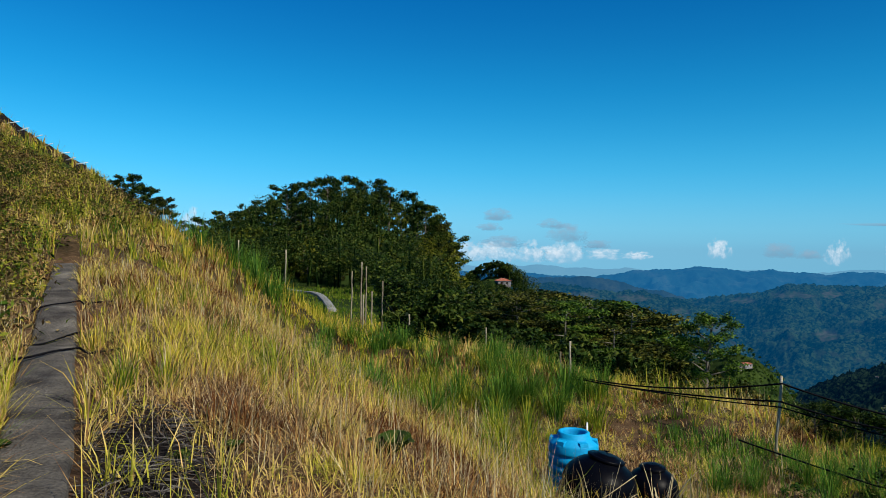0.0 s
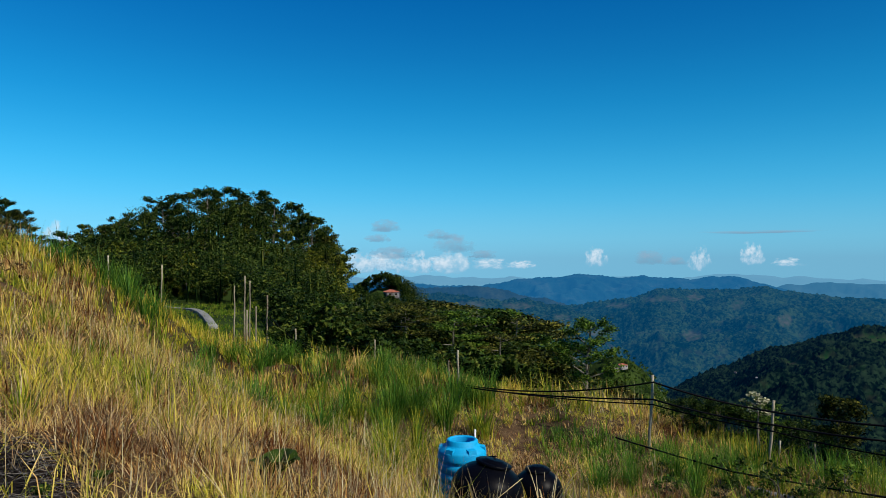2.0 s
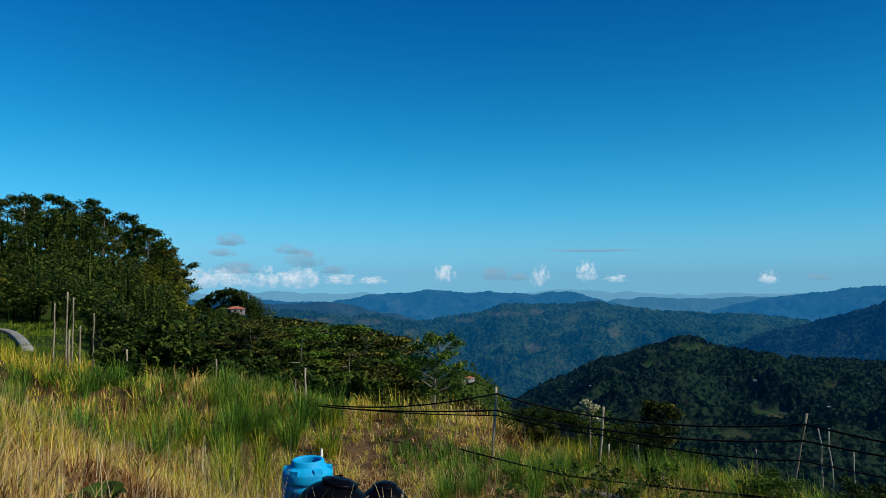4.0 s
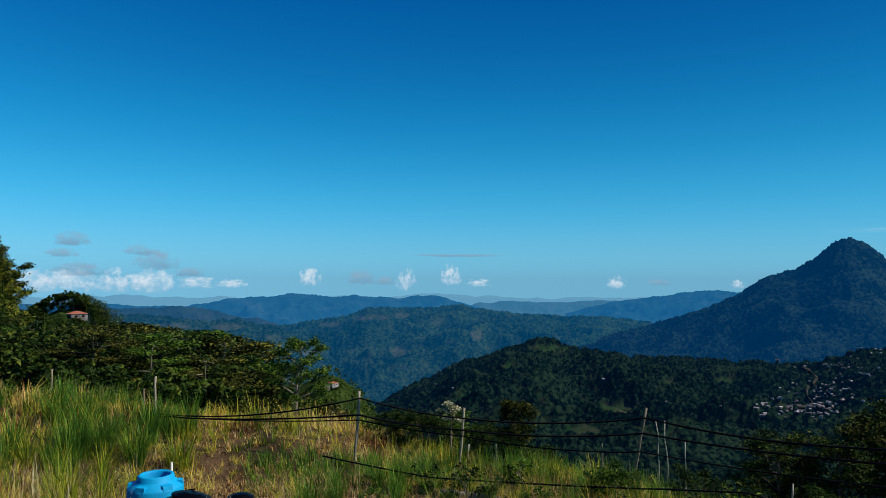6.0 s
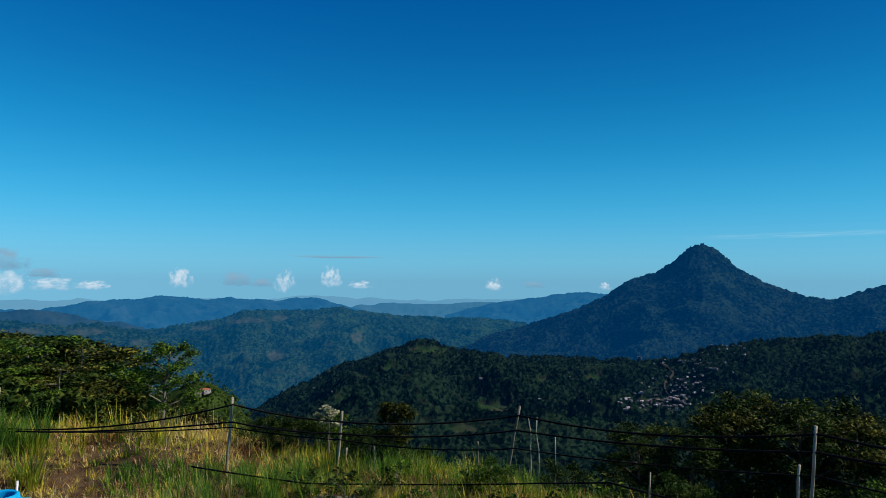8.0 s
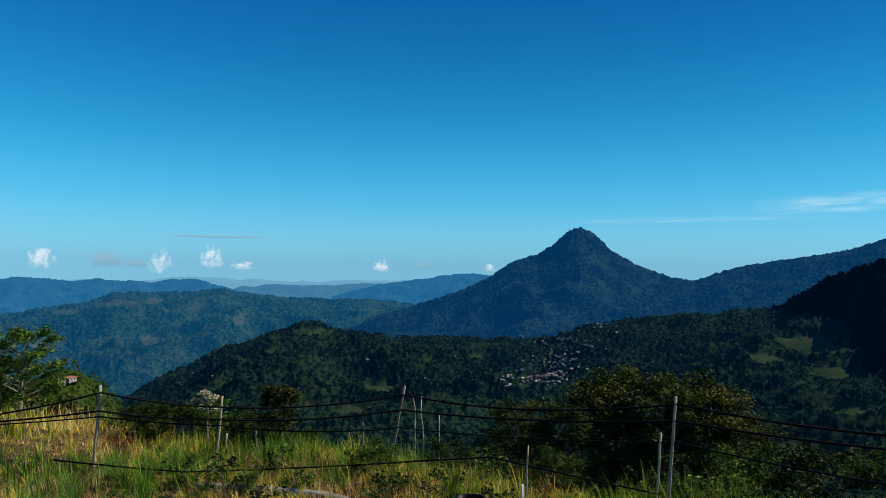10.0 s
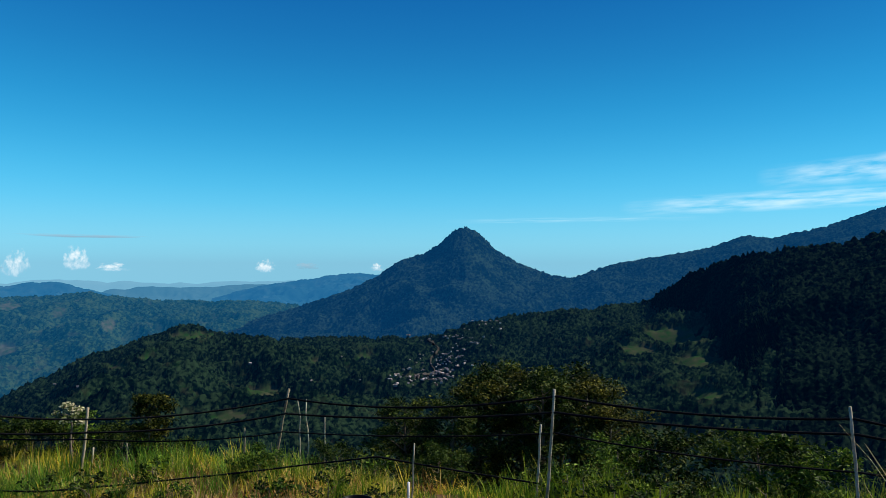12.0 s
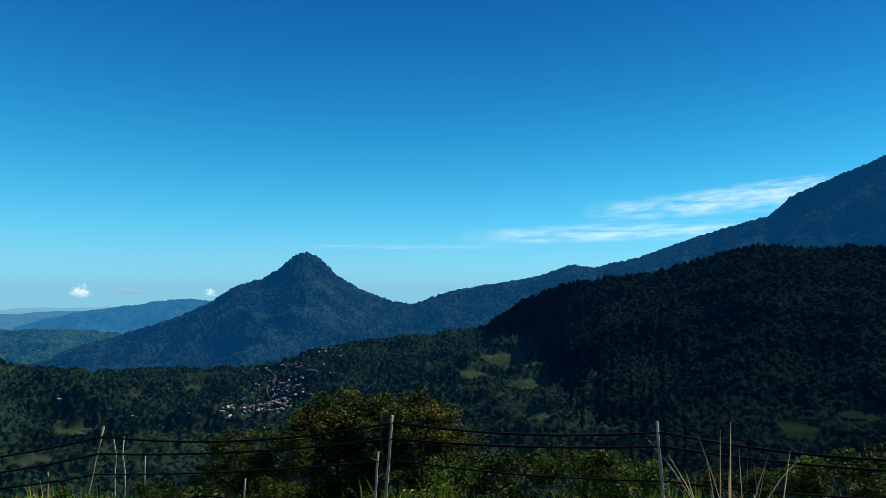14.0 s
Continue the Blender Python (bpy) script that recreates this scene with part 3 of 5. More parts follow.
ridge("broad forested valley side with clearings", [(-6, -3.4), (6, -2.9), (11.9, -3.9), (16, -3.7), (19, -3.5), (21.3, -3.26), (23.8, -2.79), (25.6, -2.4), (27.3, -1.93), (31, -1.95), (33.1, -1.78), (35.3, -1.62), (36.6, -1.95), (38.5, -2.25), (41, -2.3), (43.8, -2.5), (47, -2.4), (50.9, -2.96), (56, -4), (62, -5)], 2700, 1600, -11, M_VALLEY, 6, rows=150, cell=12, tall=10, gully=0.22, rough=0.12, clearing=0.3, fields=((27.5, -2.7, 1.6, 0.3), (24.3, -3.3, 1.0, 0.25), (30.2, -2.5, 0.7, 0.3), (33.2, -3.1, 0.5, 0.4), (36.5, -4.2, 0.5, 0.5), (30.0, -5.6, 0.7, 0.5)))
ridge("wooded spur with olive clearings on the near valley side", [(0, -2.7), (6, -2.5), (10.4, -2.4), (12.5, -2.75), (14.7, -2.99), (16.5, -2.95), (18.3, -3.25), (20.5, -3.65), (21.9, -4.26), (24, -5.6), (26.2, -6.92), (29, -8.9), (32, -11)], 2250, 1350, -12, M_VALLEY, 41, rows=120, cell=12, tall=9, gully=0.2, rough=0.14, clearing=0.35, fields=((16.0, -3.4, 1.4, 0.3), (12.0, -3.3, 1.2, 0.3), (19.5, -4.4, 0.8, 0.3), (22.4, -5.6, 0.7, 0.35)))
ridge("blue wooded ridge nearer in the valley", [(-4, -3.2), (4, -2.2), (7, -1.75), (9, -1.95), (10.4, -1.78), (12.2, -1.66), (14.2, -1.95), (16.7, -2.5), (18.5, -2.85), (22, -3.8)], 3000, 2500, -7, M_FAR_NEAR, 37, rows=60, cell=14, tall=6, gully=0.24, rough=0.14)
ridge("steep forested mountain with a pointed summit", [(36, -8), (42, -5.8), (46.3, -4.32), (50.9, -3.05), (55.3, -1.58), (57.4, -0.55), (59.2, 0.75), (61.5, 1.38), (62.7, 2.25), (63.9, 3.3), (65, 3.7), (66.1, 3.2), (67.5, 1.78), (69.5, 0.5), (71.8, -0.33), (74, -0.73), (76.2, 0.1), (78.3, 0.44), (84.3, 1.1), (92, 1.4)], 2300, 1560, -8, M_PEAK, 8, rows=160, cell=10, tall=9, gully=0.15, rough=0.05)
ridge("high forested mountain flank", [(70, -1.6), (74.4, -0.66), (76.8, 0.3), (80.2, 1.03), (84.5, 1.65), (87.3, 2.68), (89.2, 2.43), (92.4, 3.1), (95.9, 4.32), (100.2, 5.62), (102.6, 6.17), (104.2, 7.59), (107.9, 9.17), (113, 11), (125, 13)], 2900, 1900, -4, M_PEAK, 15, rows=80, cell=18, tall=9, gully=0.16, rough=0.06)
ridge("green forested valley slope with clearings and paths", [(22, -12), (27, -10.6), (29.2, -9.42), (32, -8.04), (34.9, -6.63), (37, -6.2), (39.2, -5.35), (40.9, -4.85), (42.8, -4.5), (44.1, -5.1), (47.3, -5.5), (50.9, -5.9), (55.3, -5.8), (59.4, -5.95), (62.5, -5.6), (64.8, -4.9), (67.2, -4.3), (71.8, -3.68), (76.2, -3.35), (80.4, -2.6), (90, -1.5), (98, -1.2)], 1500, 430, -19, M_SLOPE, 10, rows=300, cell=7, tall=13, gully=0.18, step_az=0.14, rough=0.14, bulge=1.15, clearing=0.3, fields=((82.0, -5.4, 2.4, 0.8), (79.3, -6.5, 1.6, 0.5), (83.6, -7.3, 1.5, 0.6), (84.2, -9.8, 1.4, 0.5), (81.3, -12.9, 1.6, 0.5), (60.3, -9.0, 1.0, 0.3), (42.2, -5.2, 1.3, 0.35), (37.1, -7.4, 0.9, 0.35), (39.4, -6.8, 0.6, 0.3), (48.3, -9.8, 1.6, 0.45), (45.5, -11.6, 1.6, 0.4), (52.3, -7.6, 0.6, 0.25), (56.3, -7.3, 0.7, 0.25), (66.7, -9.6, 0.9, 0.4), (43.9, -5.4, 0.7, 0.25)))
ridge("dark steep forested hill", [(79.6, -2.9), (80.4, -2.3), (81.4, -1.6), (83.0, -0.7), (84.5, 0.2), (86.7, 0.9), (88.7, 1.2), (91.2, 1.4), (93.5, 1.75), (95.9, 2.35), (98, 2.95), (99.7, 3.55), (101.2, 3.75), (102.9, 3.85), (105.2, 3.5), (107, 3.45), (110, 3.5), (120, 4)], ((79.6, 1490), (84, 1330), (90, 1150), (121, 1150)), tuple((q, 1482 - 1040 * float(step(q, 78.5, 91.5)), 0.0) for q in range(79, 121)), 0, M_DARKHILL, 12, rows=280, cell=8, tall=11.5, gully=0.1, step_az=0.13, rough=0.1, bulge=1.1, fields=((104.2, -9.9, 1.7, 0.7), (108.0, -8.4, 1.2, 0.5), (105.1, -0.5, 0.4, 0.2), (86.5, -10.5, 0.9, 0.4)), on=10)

# ---- concrete strip, road and kerb ----
def ribbon(points, width, thick, lift):
    """A slab that follows the ground along points."""
    p = np.asarray(points, float)
    t = np.gradient(p, axis=0)
    t /= np.linalg.norm(t, axis=1)[:, None]
    nrm = np.stack([t[:, 1], -t[:, 0]], -1)
    a, b = p - nrm * width / 2, p + nrm * width / 2
    z = land(p[:, 0], p[:, 1]) + lift
    k = np.ones(5) / 5
    z = np.convolve(np.pad(z, 2, mode="edge"), k, mode="valid")
    bev = 0.03
    ia, ib = p - nrm * (width / 2 - bev), p + nrm * (width / 2 - bev)
    low, high = z - thick, z
    v = np.stack([np.c_[a, low], np.c_[a, high - bev], np.c_[ia, high], np.c_[ib, high], np.c_[b, high - bev], np.c_[b, low]], 1).reshape(-1, 3)
    n = len(p)
    i, j = np.meshgrid(np.arange(n - 1), np.arange(5), indexing="ij")
    f = np.stack([i * 6 + j, i * 6 + j + 1, (i + 1) * 6 + j + 1, (i + 1) * 6 + j], -1).reshape(-1, 4)
    return v, np.vstack([f, [(0, 5, 4, 1), (1, 4, 3, 2), ((n - 1) * 6 + 1, (n - 1) * 6 + 4, (n - 1) * 6 + 5, (n - 1) * 6), ((n - 1) * 6 + 2, (n - 1) * 6 + 3, (n - 1) * 6 + 4, (n - 1) * 6 + 1)]])


def strip_path():
    s = np.arange(-3, 17.4, 0.08)
    off = -0.24
    pts = np.c_[UX * s + NX * off, UY * s + NY * off]
    v, f = ribbon(pts, 0.48, 0.35, 0.1)
    v[:, 2] += 0.014 * fbm(v[:, 0], v[:, 1], 0.3, 3, 5)
    v[:, 0] += 0.03 * fbm(v[:, 0], v[:, 1], 0.4, 3, 15)
    v[:, 1] += 0.02 * fbm(v[:, 0], v[:, 1], 0.4, 3, 16)
    tagged(new("pavement", mesh_of("pavement", v, f, M_CONC)), "narrow weathered grey concrete path up the slope", "path", kind="structure")


strip_path()


def far_road():
    a = np.linspace(-16.0, -9.3, 50)
    x, y = polar(a, np.interp(a, [-17, -14.5, -12.7, -10.9, -9.8, -9.1], [72.0, 69.0, 65.0, 58.0, 49.0, 41.0]))
    v, f = ribbon(np.c_[x, y], 0.55, 0.3, 0.2)
    tagged(new("road", mesh_of("road", v, f, M_ROAD)), "narrow pale concrete road curving round the hill", "road", kind="structure")


far_road()


def kerb():
    k = np.linspace(0, 1, 40)
    (x0, y0), (x1, y1) = polar(34.0, 14.3), polar(64.0, 12.0)
    v, f = ribbon(np.c_[x0 + (x1 - x0) * k, y0 + (y1 - y0) * k], 0.16, 0.4, 0.1)
    tagged(new("kerb", mesh_of("kerb", v, f, M_ROAD)), "low pale concrete kerb half hidden in the grass", "kerb", kind="structure")


kerb()


# ---- water tanks ----
def ring_profile(rad, h, ribs, neck, top):
    pr = [(0.02, 0.0), (rad * 0.94, 0.0), (rad, 0.05)]
    for i in range(ribs):
        z0 = 0.08 + (h * 0.74 - 0.08) * i / ribs
        z1 = 0.08 + (h * 0.74 - 0.08) * (i + 1) / ribs
        pr += [(rad, z0), (rad, z1 - 0.05), (rad * 0.965, z1 - 0.035), (rad * 0.965, z1 - 0.015)]
    pr += [(rad, h * 0.75), (rad * 1.02, h * 0.77), (rad, h * 0.8), (rad, h * 0.86), (rad * 0.97, h * 0.885), (rad * 0.72, h * 0.945), (neck * 1.2, h * 0.965), (neck * 1.18, top - 0.01), (neck * 1.08, top + 0.006), (neck * 0.95, top)]
    return pr


def blue_tank(at, turn):
    t = thing("water_tank", "bright blue plastic water tank with its round lid off", "water tank", "water tanks", at=at, turn=turn)
    rad, h, neck = 0.43, 1.22, 0.235
    pr = ring_profile(rad, h, 5, neck, h + 0.03) + [(neck * 0.9, h + 0.01), (neck * 0.9, h - 0.12)]
    part_of("body", mesh_of("body", *lathe(pr, 48), M_BLUE), t)
    # a dark disc closes the mouth in place of real shade
    part_of("mouth_shade", mesh_of("mouth_shade", *lathe([(0.01, h - 0.1), (neck * 0.9, h - 0.1)], 48), M_BLUE_SHADED), t, "disc across the open mouth, darker blue for the shade within")
    for k in range(6):
        a = radians(60 * k + 15)
        v, f = box(0.36, 0, h * 0.9, 0.13, 0.15, 0.11)
        high = v[:, 2] > h * 0.9
        v[high, 0] = np.where(v[high, 0] > 0.36, 0.405, 0.25)
        v[high, 2] += np.where(v[high, 0] > 0.36, -0.015, 0.0)
        c, s = math.cos(a), math.sin(a)
        v = np.stack([v[:, 0] * c - v[:, 1] * s, v[:, 0] * s + v[:, 1] * c, v[:, 2]], -1)
        part_of("lug", mesh_of("lug", v, f, M_BLUE, False), t)
    return t


def black_tank(at, rad, h, turn, lean_x, lean_y, label, lid=True):
    t = thing("water_tank", label, "water tank", "water tanks", at=at)
    t.matrix_basis = pose(*at, lean_x, lean_y, turn)
    neck = rad * 0.44
    pr = [(0.02, 0.0), (rad * 0.95, 0.0), (rad, 0.05)]
    for i in range(4):
        z0, z1 = 0.08 + 0.13 * h * i, 0.08 + 0.13 * h * (i + 1)
        pr += [(rad, z0), (rad, z1 - 0.05), (rad * 0.97, z1 - 0.035), (rad * 0.97, z1 - 0.015)]
    for a in np.linspace(0, 62, 8):
        pr.append((rad * math.cos(radians(a)), h * 0.62 + h * 0.36 * math.sin(radians(a))))
    pr += [(neck * 1.02, h * 0.945), (neck * 1.0, h * 0.965)]
    if not lid:
        pr += [(neck * 1.04, h * 0.975), (neck * 1.03, h + 0.01), (neck * 0.92, h + 0.01), (neck * 0.9, h - 0.08), (0.02, h - 0.09)]
    part_of("body", mesh_of("body", *lathe(pr, 48), M_BLACK), t)
    if lid:
        k = h * 0.965
        lp = [(neck * 1.1, k - 0.02), (neck * 1.12, k + 0.01), (neck * 1.02, k + 0.025), (neck * 0.84, k + 0.028), (neck * 0.8, k + 0.042), (neck * 0.62, k + 0.045), (neck * 0.58, k + 0.058), (neck * 0.3, k + 0.062), (0.01, k + 0.064)]
        part_of("lid", mesh_of("lid", *lathe(lp, 40), M_BLACK), t, "ribbed black screw lid")
    return t


blue_tank(spot(11.3, 12.0, 0.0)[:2] + (FLAT - 0.02,), 30)
black_tank(spot(12.5, 10.8)[:2] + (FLAT - 0.12,), 0.6, 1.34, 0, 0, 13, "large black plastic water tank leaning in dry grass")
black_tank(spot(17.6, 11.3)[:2] + (FLAT - 0.05,), 0.42, 1.03, 0, 2, 0, "small black plastic water tank behind dry stalks")
black_tank(spot(56.6, 9.4)[:2] + (FLAT - 0.12,), 0.52, 1.28, 0, 0, 0, "black plastic water tank with an open round mouth", lid=False)


# ---- fence posts and hoses ----
fence = thing("fence", "row of weathered thin posts along the edge of the bank", "fence")
POST = {}


def post(key, az, r, top_el, lean_r=0.0, lean_a=0.0, rad=0.04, depth=0.25, top_z=None, crook=0.0):
    x, y = polar(az, r)
    zt = EYE + r * math.tan(radians(top_el)) if top_z is None else top_z
    bx, by = polar(az + lean_a, r + lean_r)
    zb = ground_z(bx, by) - depth
    k = np.linspace(0, 1, 7)
    gen = np.random.default_rng(int(az * 10) + 500)
    p = np.stack([bx + (x - bx) * k, by + (y - by) * k, zb + (zt - zb) * k], -1)
    p[1:-1, :2] += gen.normal(size=(5, 2)) * (0.008 + crook)
    rr = 0.7 * rad * (1.12 - 0.25 * k) * (1 + 0.05 * gen.normal(size=7))
    v, f = tube(p, rr, 8)
    o = p[0]
    ob = part_of("post", mesh_of("post", v - o, f, M_POST), fence)
    ob.location = o
    POST[key] = p
    return p


post("p1", 26.95, 16.8, -8.75, lean_a=-0.35, rad=0.05)
post("p2", 35.8, 16.5, -10.1, lean_a=-0.5, rad=0.045)
post("p2b", 36.2, 16.6, -13.0, lean_a=-0.3, rad=0.03)
post("p3", 38.5, 16.0, -12.95, rad=0.03)
post("p5", 47.2, 15.5, -12.5, rad=0.03)
post("p4", 50.7, 15.5, -9.6, lean_a=-1.4, rad=0.042)
post("s1", 51.4, 15.8, -10.6, lean_a=0.2, rad=0.018, crook=0.025)
post("s2", 52.1, 15.9, -10.5, lean_a=0.4, rad=0.018, crook=0.03)
post("s3", 53.6, 16.4, -12.0, rad=0.018)
post("p9", 61.2, 13.0, -14.2, lean_a=-0.3, rad=0.025)
post("p7", 71.8, 13.3, -12.6, lean_a=-0.5, rad=0.035)
post("p6", 72.95, 12.8, -9.75, lean_a=-0.8, rad=0.043)
post("p8", 94.5, 12.0, -9.7, lean_a=0.7, rad=0.035)
post("q1", 10.9, 20.0, -7.1, rad=0.05)
post("q1b", 10.1, 20.3, -8.0, rad=0.04)
post("q2", 3.8, 26.0, -6.2, rad=0.05)
post("q3", -2.8, 29.0, -5.2, rad=0.05)
post("q4", -5.1, 32.0, -2.4, rad=0.06)
post("q5", -6.0, 32.0, -3.3, rad=0.06)
post("q6", -6.7, 32.0, -3.6, rad=0.06)
post("q7", -6.5, 34.0, -1.2, rad=0.05)
post("q8", -6.9, 34.5, -0.8, rad=0.06)
post("q9", -7.7, 34.0, -1.6, rad=0.05)
post("q10", -13.2, 38.0, 0.1, rad=0.06)
post("q11", -17.0, 33.0, 0.8, rad=0.05)


def hose(stops, rad, sag, label, seed=0):
    """A hose that hangs from stop to stop."""
    pts = []
    gen = np.random.default_rng(seed)
    for a, b in zip(stops[:-1], stops[1:]):
        a, b = np.array(a), np.array(b)
        k = np.linspace(0, 1, 15)[:-1, None]
        q = a + (b - a) * k
        q[:, 2] -= 4 * sag * np.linalg.norm(b - a) / 6 * gen.uniform(0.7, 1.4) * (k * (1 - k))[:, 0]
        pts.append(q)
    pts.append(np.array(stops[-1])[None])
    p = np.vstack(pts)
    tagged(new("hose", mesh_of("hose", *tube(p, np.full(len(p), rad), 6), M_HOSE)), label, "hose", "hoses on the fence")


def on(key, k):
    p = POST[key]
    f = k * 6
    i = min(int(f), 5)
    q = p[i] + (p[i + 1] - p[i]) * (f - i)
    return (float(q[0]), float(q[1]) - 0.05, float(q[2]))


def at_el(az, r, el):
    x, y = polar(az, r)
    return (float(x), float(y), EYE + r * math.tan(radians(el)))


HOSE = "black plastic water hose draped along the fence posts"
hose([at_el(-5.0, 32, -4.0), at_el(-2.8, 29, -6.1), at_el(3.8, 26, -8.3), at_el(10.9, 20, -9.9), on("p1", 0.92), on("p2", 0.86), on("p4", 0.9), on("p6", 0.95), on("p8", 0.93), at_el(115, 13, -10.5)], 0.021, 0.16, HOSE, 1)
hose([at_el(-5.0, 32, -4.4), at_el(-2.8, 29, -6.4), at_el(3.8, 26, -8.6), at_el(10.9, 20, -10.1), on("p1", 0.72), on("p2", 0.7), on("p4", 0.74), on("p6", 0.83), on("p8", 0.84), at_el(115, 13, -11.3)], 0.021, 0.12, HOSE, 2)
hose([at_el(12, 19, -10.2), on("p1", 0.66), on("p2", 0.62), on("p5", 0.85), on("p4", 0.55), on("p7", 0.9), on("p6", 0.68), on("p8", 0.62), at_el(115, 13, -13)], 0.015, 0.1, HOSE, 3)
hose([at_el(24, 15.5, -13.8), at_el(33, 14.6, -15.6), at_el(43, 14.2, -15.9), at_el(52, 14.0, -15.6), at_el(58, 13.8, -15.2), on("p7", 0.35)], 0.018, 0.02, HOSE, 4)


def black_pipe_on_tank():
    p = [at_el(9.8, 11.5, -19.6), at_el(11.0, 11.45, -17.6), at_el(12.3, 11.4, -16.2), at_el(13.3, 11.2, -15.75), at_el(14.2, 11.0, -15.7)]
    k = np.linspace(0, 4, 25)
    q = np.stack([np.interp(k, range(5), [c[i] for c in p]) for i in range(3)], -1)
    tagged(new("hose", mesh_of("hose", *tube(q, np.full(25, 0.014), 6), M_HOSE)), "thin black hose looped between two water tanks", "hose", "hoses at the tanks")


black_pipe_on_tank()


def stub(az, r, top_el, rad, label):
    x, y, z = spot(az, r, 0.1)
    zt = EYE + r * math.tan(radians(top_el))
    v, f = tube([(0, 0, 0), (0, 0, (zt - z) * 0.5), (0.01, 0, zt - z)], [rad, rad, rad], 8)
    ob = tagged(new("pipe", mesh_of("pipe", v, f, M_WHITE)), label, "pipe")
    ob.location = (x, y, z)


stub(12.35, 12.9, -13.6, 0.02, "short white plastic standpipe behind the blue tank")
stub(60.7, 12.5, -17.2, 0.025, "short white plastic standpipe in the grass")


def pale_stick():
    p = np.array([at_el(11.8, 9.9, -20.6), at_el(14.3, 10.0, -18.9), at_el(16.4, 10.2, -17.3)])
    tagged(new("stick", mesh_of("stick", *tube(p - p[0], [0.006, 0.006, 0.005], 6), M_STALK)), "thin pale stick leaning on the black tank", "stick").location = p[0]


pale_stick()

# ---- grass ----
def scatter(n, az0, az1, r0, r1, seed, power=1.0):
    g = np.random.default_rng(seed)
    az = g.uniform(az0, az1, n)
    r = (r0 ** power + (r1 ** power - r0 ** power) * g.uniform(0, 1, n)) ** (1 / power)
    x, y = polar(az, r)
    return x, y, g


def clear_of(x, y):
    """False on the strip, the tanks and bare spots."""
    s, d = UX * x + UY * y, NX * x + NY * y
    ok = ~((d > -0.5) & (d < 0.05) & (s < 21))
    for az, r, rad in ((11.3, 12.0, 0.5), (13.7, 10.9, 0.75), (17.6, 11.3, 0.45), (56.6, 9.4, 0.7), (13.0, 9.9, 0.7), (10.0, 11.0, 0.6), (-4.1, 6.5, 0.34), (0, 0, 0.8)):
        tx, ty = polar(az, r)
        ok &= np.hypot(x - tx, y - ty) > rad
    return ok


def grass(name, label, n, az0, az1, r0, r1, seed, tall, wide, material, keep, power=1.2, per=14, splay=0.07, lean=0.45, curl=1.1, segs=3, upright=0.0, mess=0.12):
    """Tufts of bent leaves: n tufts of about per leaves each."""
    cx, cy, g = scatter(n, az0, az1, r0, r1, seed, power)
    ok = g.uniform(0, 1, n) < keep(cx, cy)
    cx, cy = cx[ok], cy[ok]
    size = g.uniform(0.5, 1.2, len(cx)) * np.clip(1 + 0.7 * fbm(cx, cy, 1.6, 3, seed + 4), 0.25, 1.7) * (1 - 0.3 * bare(cx, cy))
    k = np.repeat(np.arange(len(cx)), per)
    m = len(k)
    out = g.uniform(0, 2 * np.pi, m)
    q = np.abs(g.normal(size=m))
    x, y = cx[k] + splay * q * np.cos(out), cy[k] + splay * q * np.sin(out)
    ok = clear_of(x, y)
    x, y, out, q, k = x[ok], y[ok], out[ok], q[ok], k[ok]
    m = len(x)
    h = tall * size[k] * g.uniform(0.5, 1.2, m)
    w = wide * g.uniform(0.6, 1.4, m) * (1 + 0.05 * np.hypot(x, y))
    tilt = np.clip(lean * (0.25 + 0.5 * q) + g.normal(size=m) * mess - upright, -0.2, 1.5)
    v, f = blades(x, y, land(x, y) - 0.03, h, w, out + g.normal(size=m) * 0.6, tilt, g.uniform(0.0, 1, m) ** 1.5 * curl, segs)
    return tagged(new(name, mesh_of(name, v, f, material)), label, "grass", kind="stuff")


def bare(x, y):
    """Thin cover on the trodden terrace."""
    s, d = UX * x + UY * y, NX * x + NY * y
    return step(d, 8.5, 10.5) * (1 - step(d, 13.2, 15.0)) * step(s, 2, 6) * (1 - step(s, 14, 19))


def green_part(x, y):
    return np.clip(0.34 + 1.3 * fbm(x, y, 5.5, 3, 77), 0, 1)


def far_right(x, y):
    """Greener ground towards the open end of the terrace."""
    return step(np.degrees(np.arctan2(x, y)), 26, 38)


def gaps(x, y):
    """Thin spots, and the scrubby mound above the path where little grass stands."""
    d = NX * x + NY * y
    burnt = charred(x, y)
    return (0.35 + 0.65 * step(fbm(x, y, 0.8, 3, 91), -0.45, 0.0)) * (1 - 0.5 * step(-d, 1.0, 2.6)) * (1 - 0.93 * burnt)


def on_bank(x, y):
    """1 on the near bank, 0 on the low ground beyond it."""
    r, a = np.hypot(x, y), np.degrees(np.arctan2(x, y))
    reach = np.interp(a, [-40, -22, -18, -12, -6, 0, 6, 12], [60, 60, 42, 36, 33, 29, 25, 22])
    return 1 - step(r, reach, reach + 2.5)


def dry_keep(x, y):
    return gaps(x, y) * np.clip(1.0 - 0.75 * green_part(x, y), 0, 1) * (1 - 0.2 * bare(x, y)) * (1 - 0.75 * far_right(x, y)) * (0.55 + 0.45 * np.clip(1 + fbm(x, y, 1.3, 2, 5), 0, 1))


def green_keep(x, y):
    return gaps(x, y) * np.clip(green_part(x, y) + 0.5 * far_right(x, y), 0, 1) * (1 - 0.2 * bare(x, y))


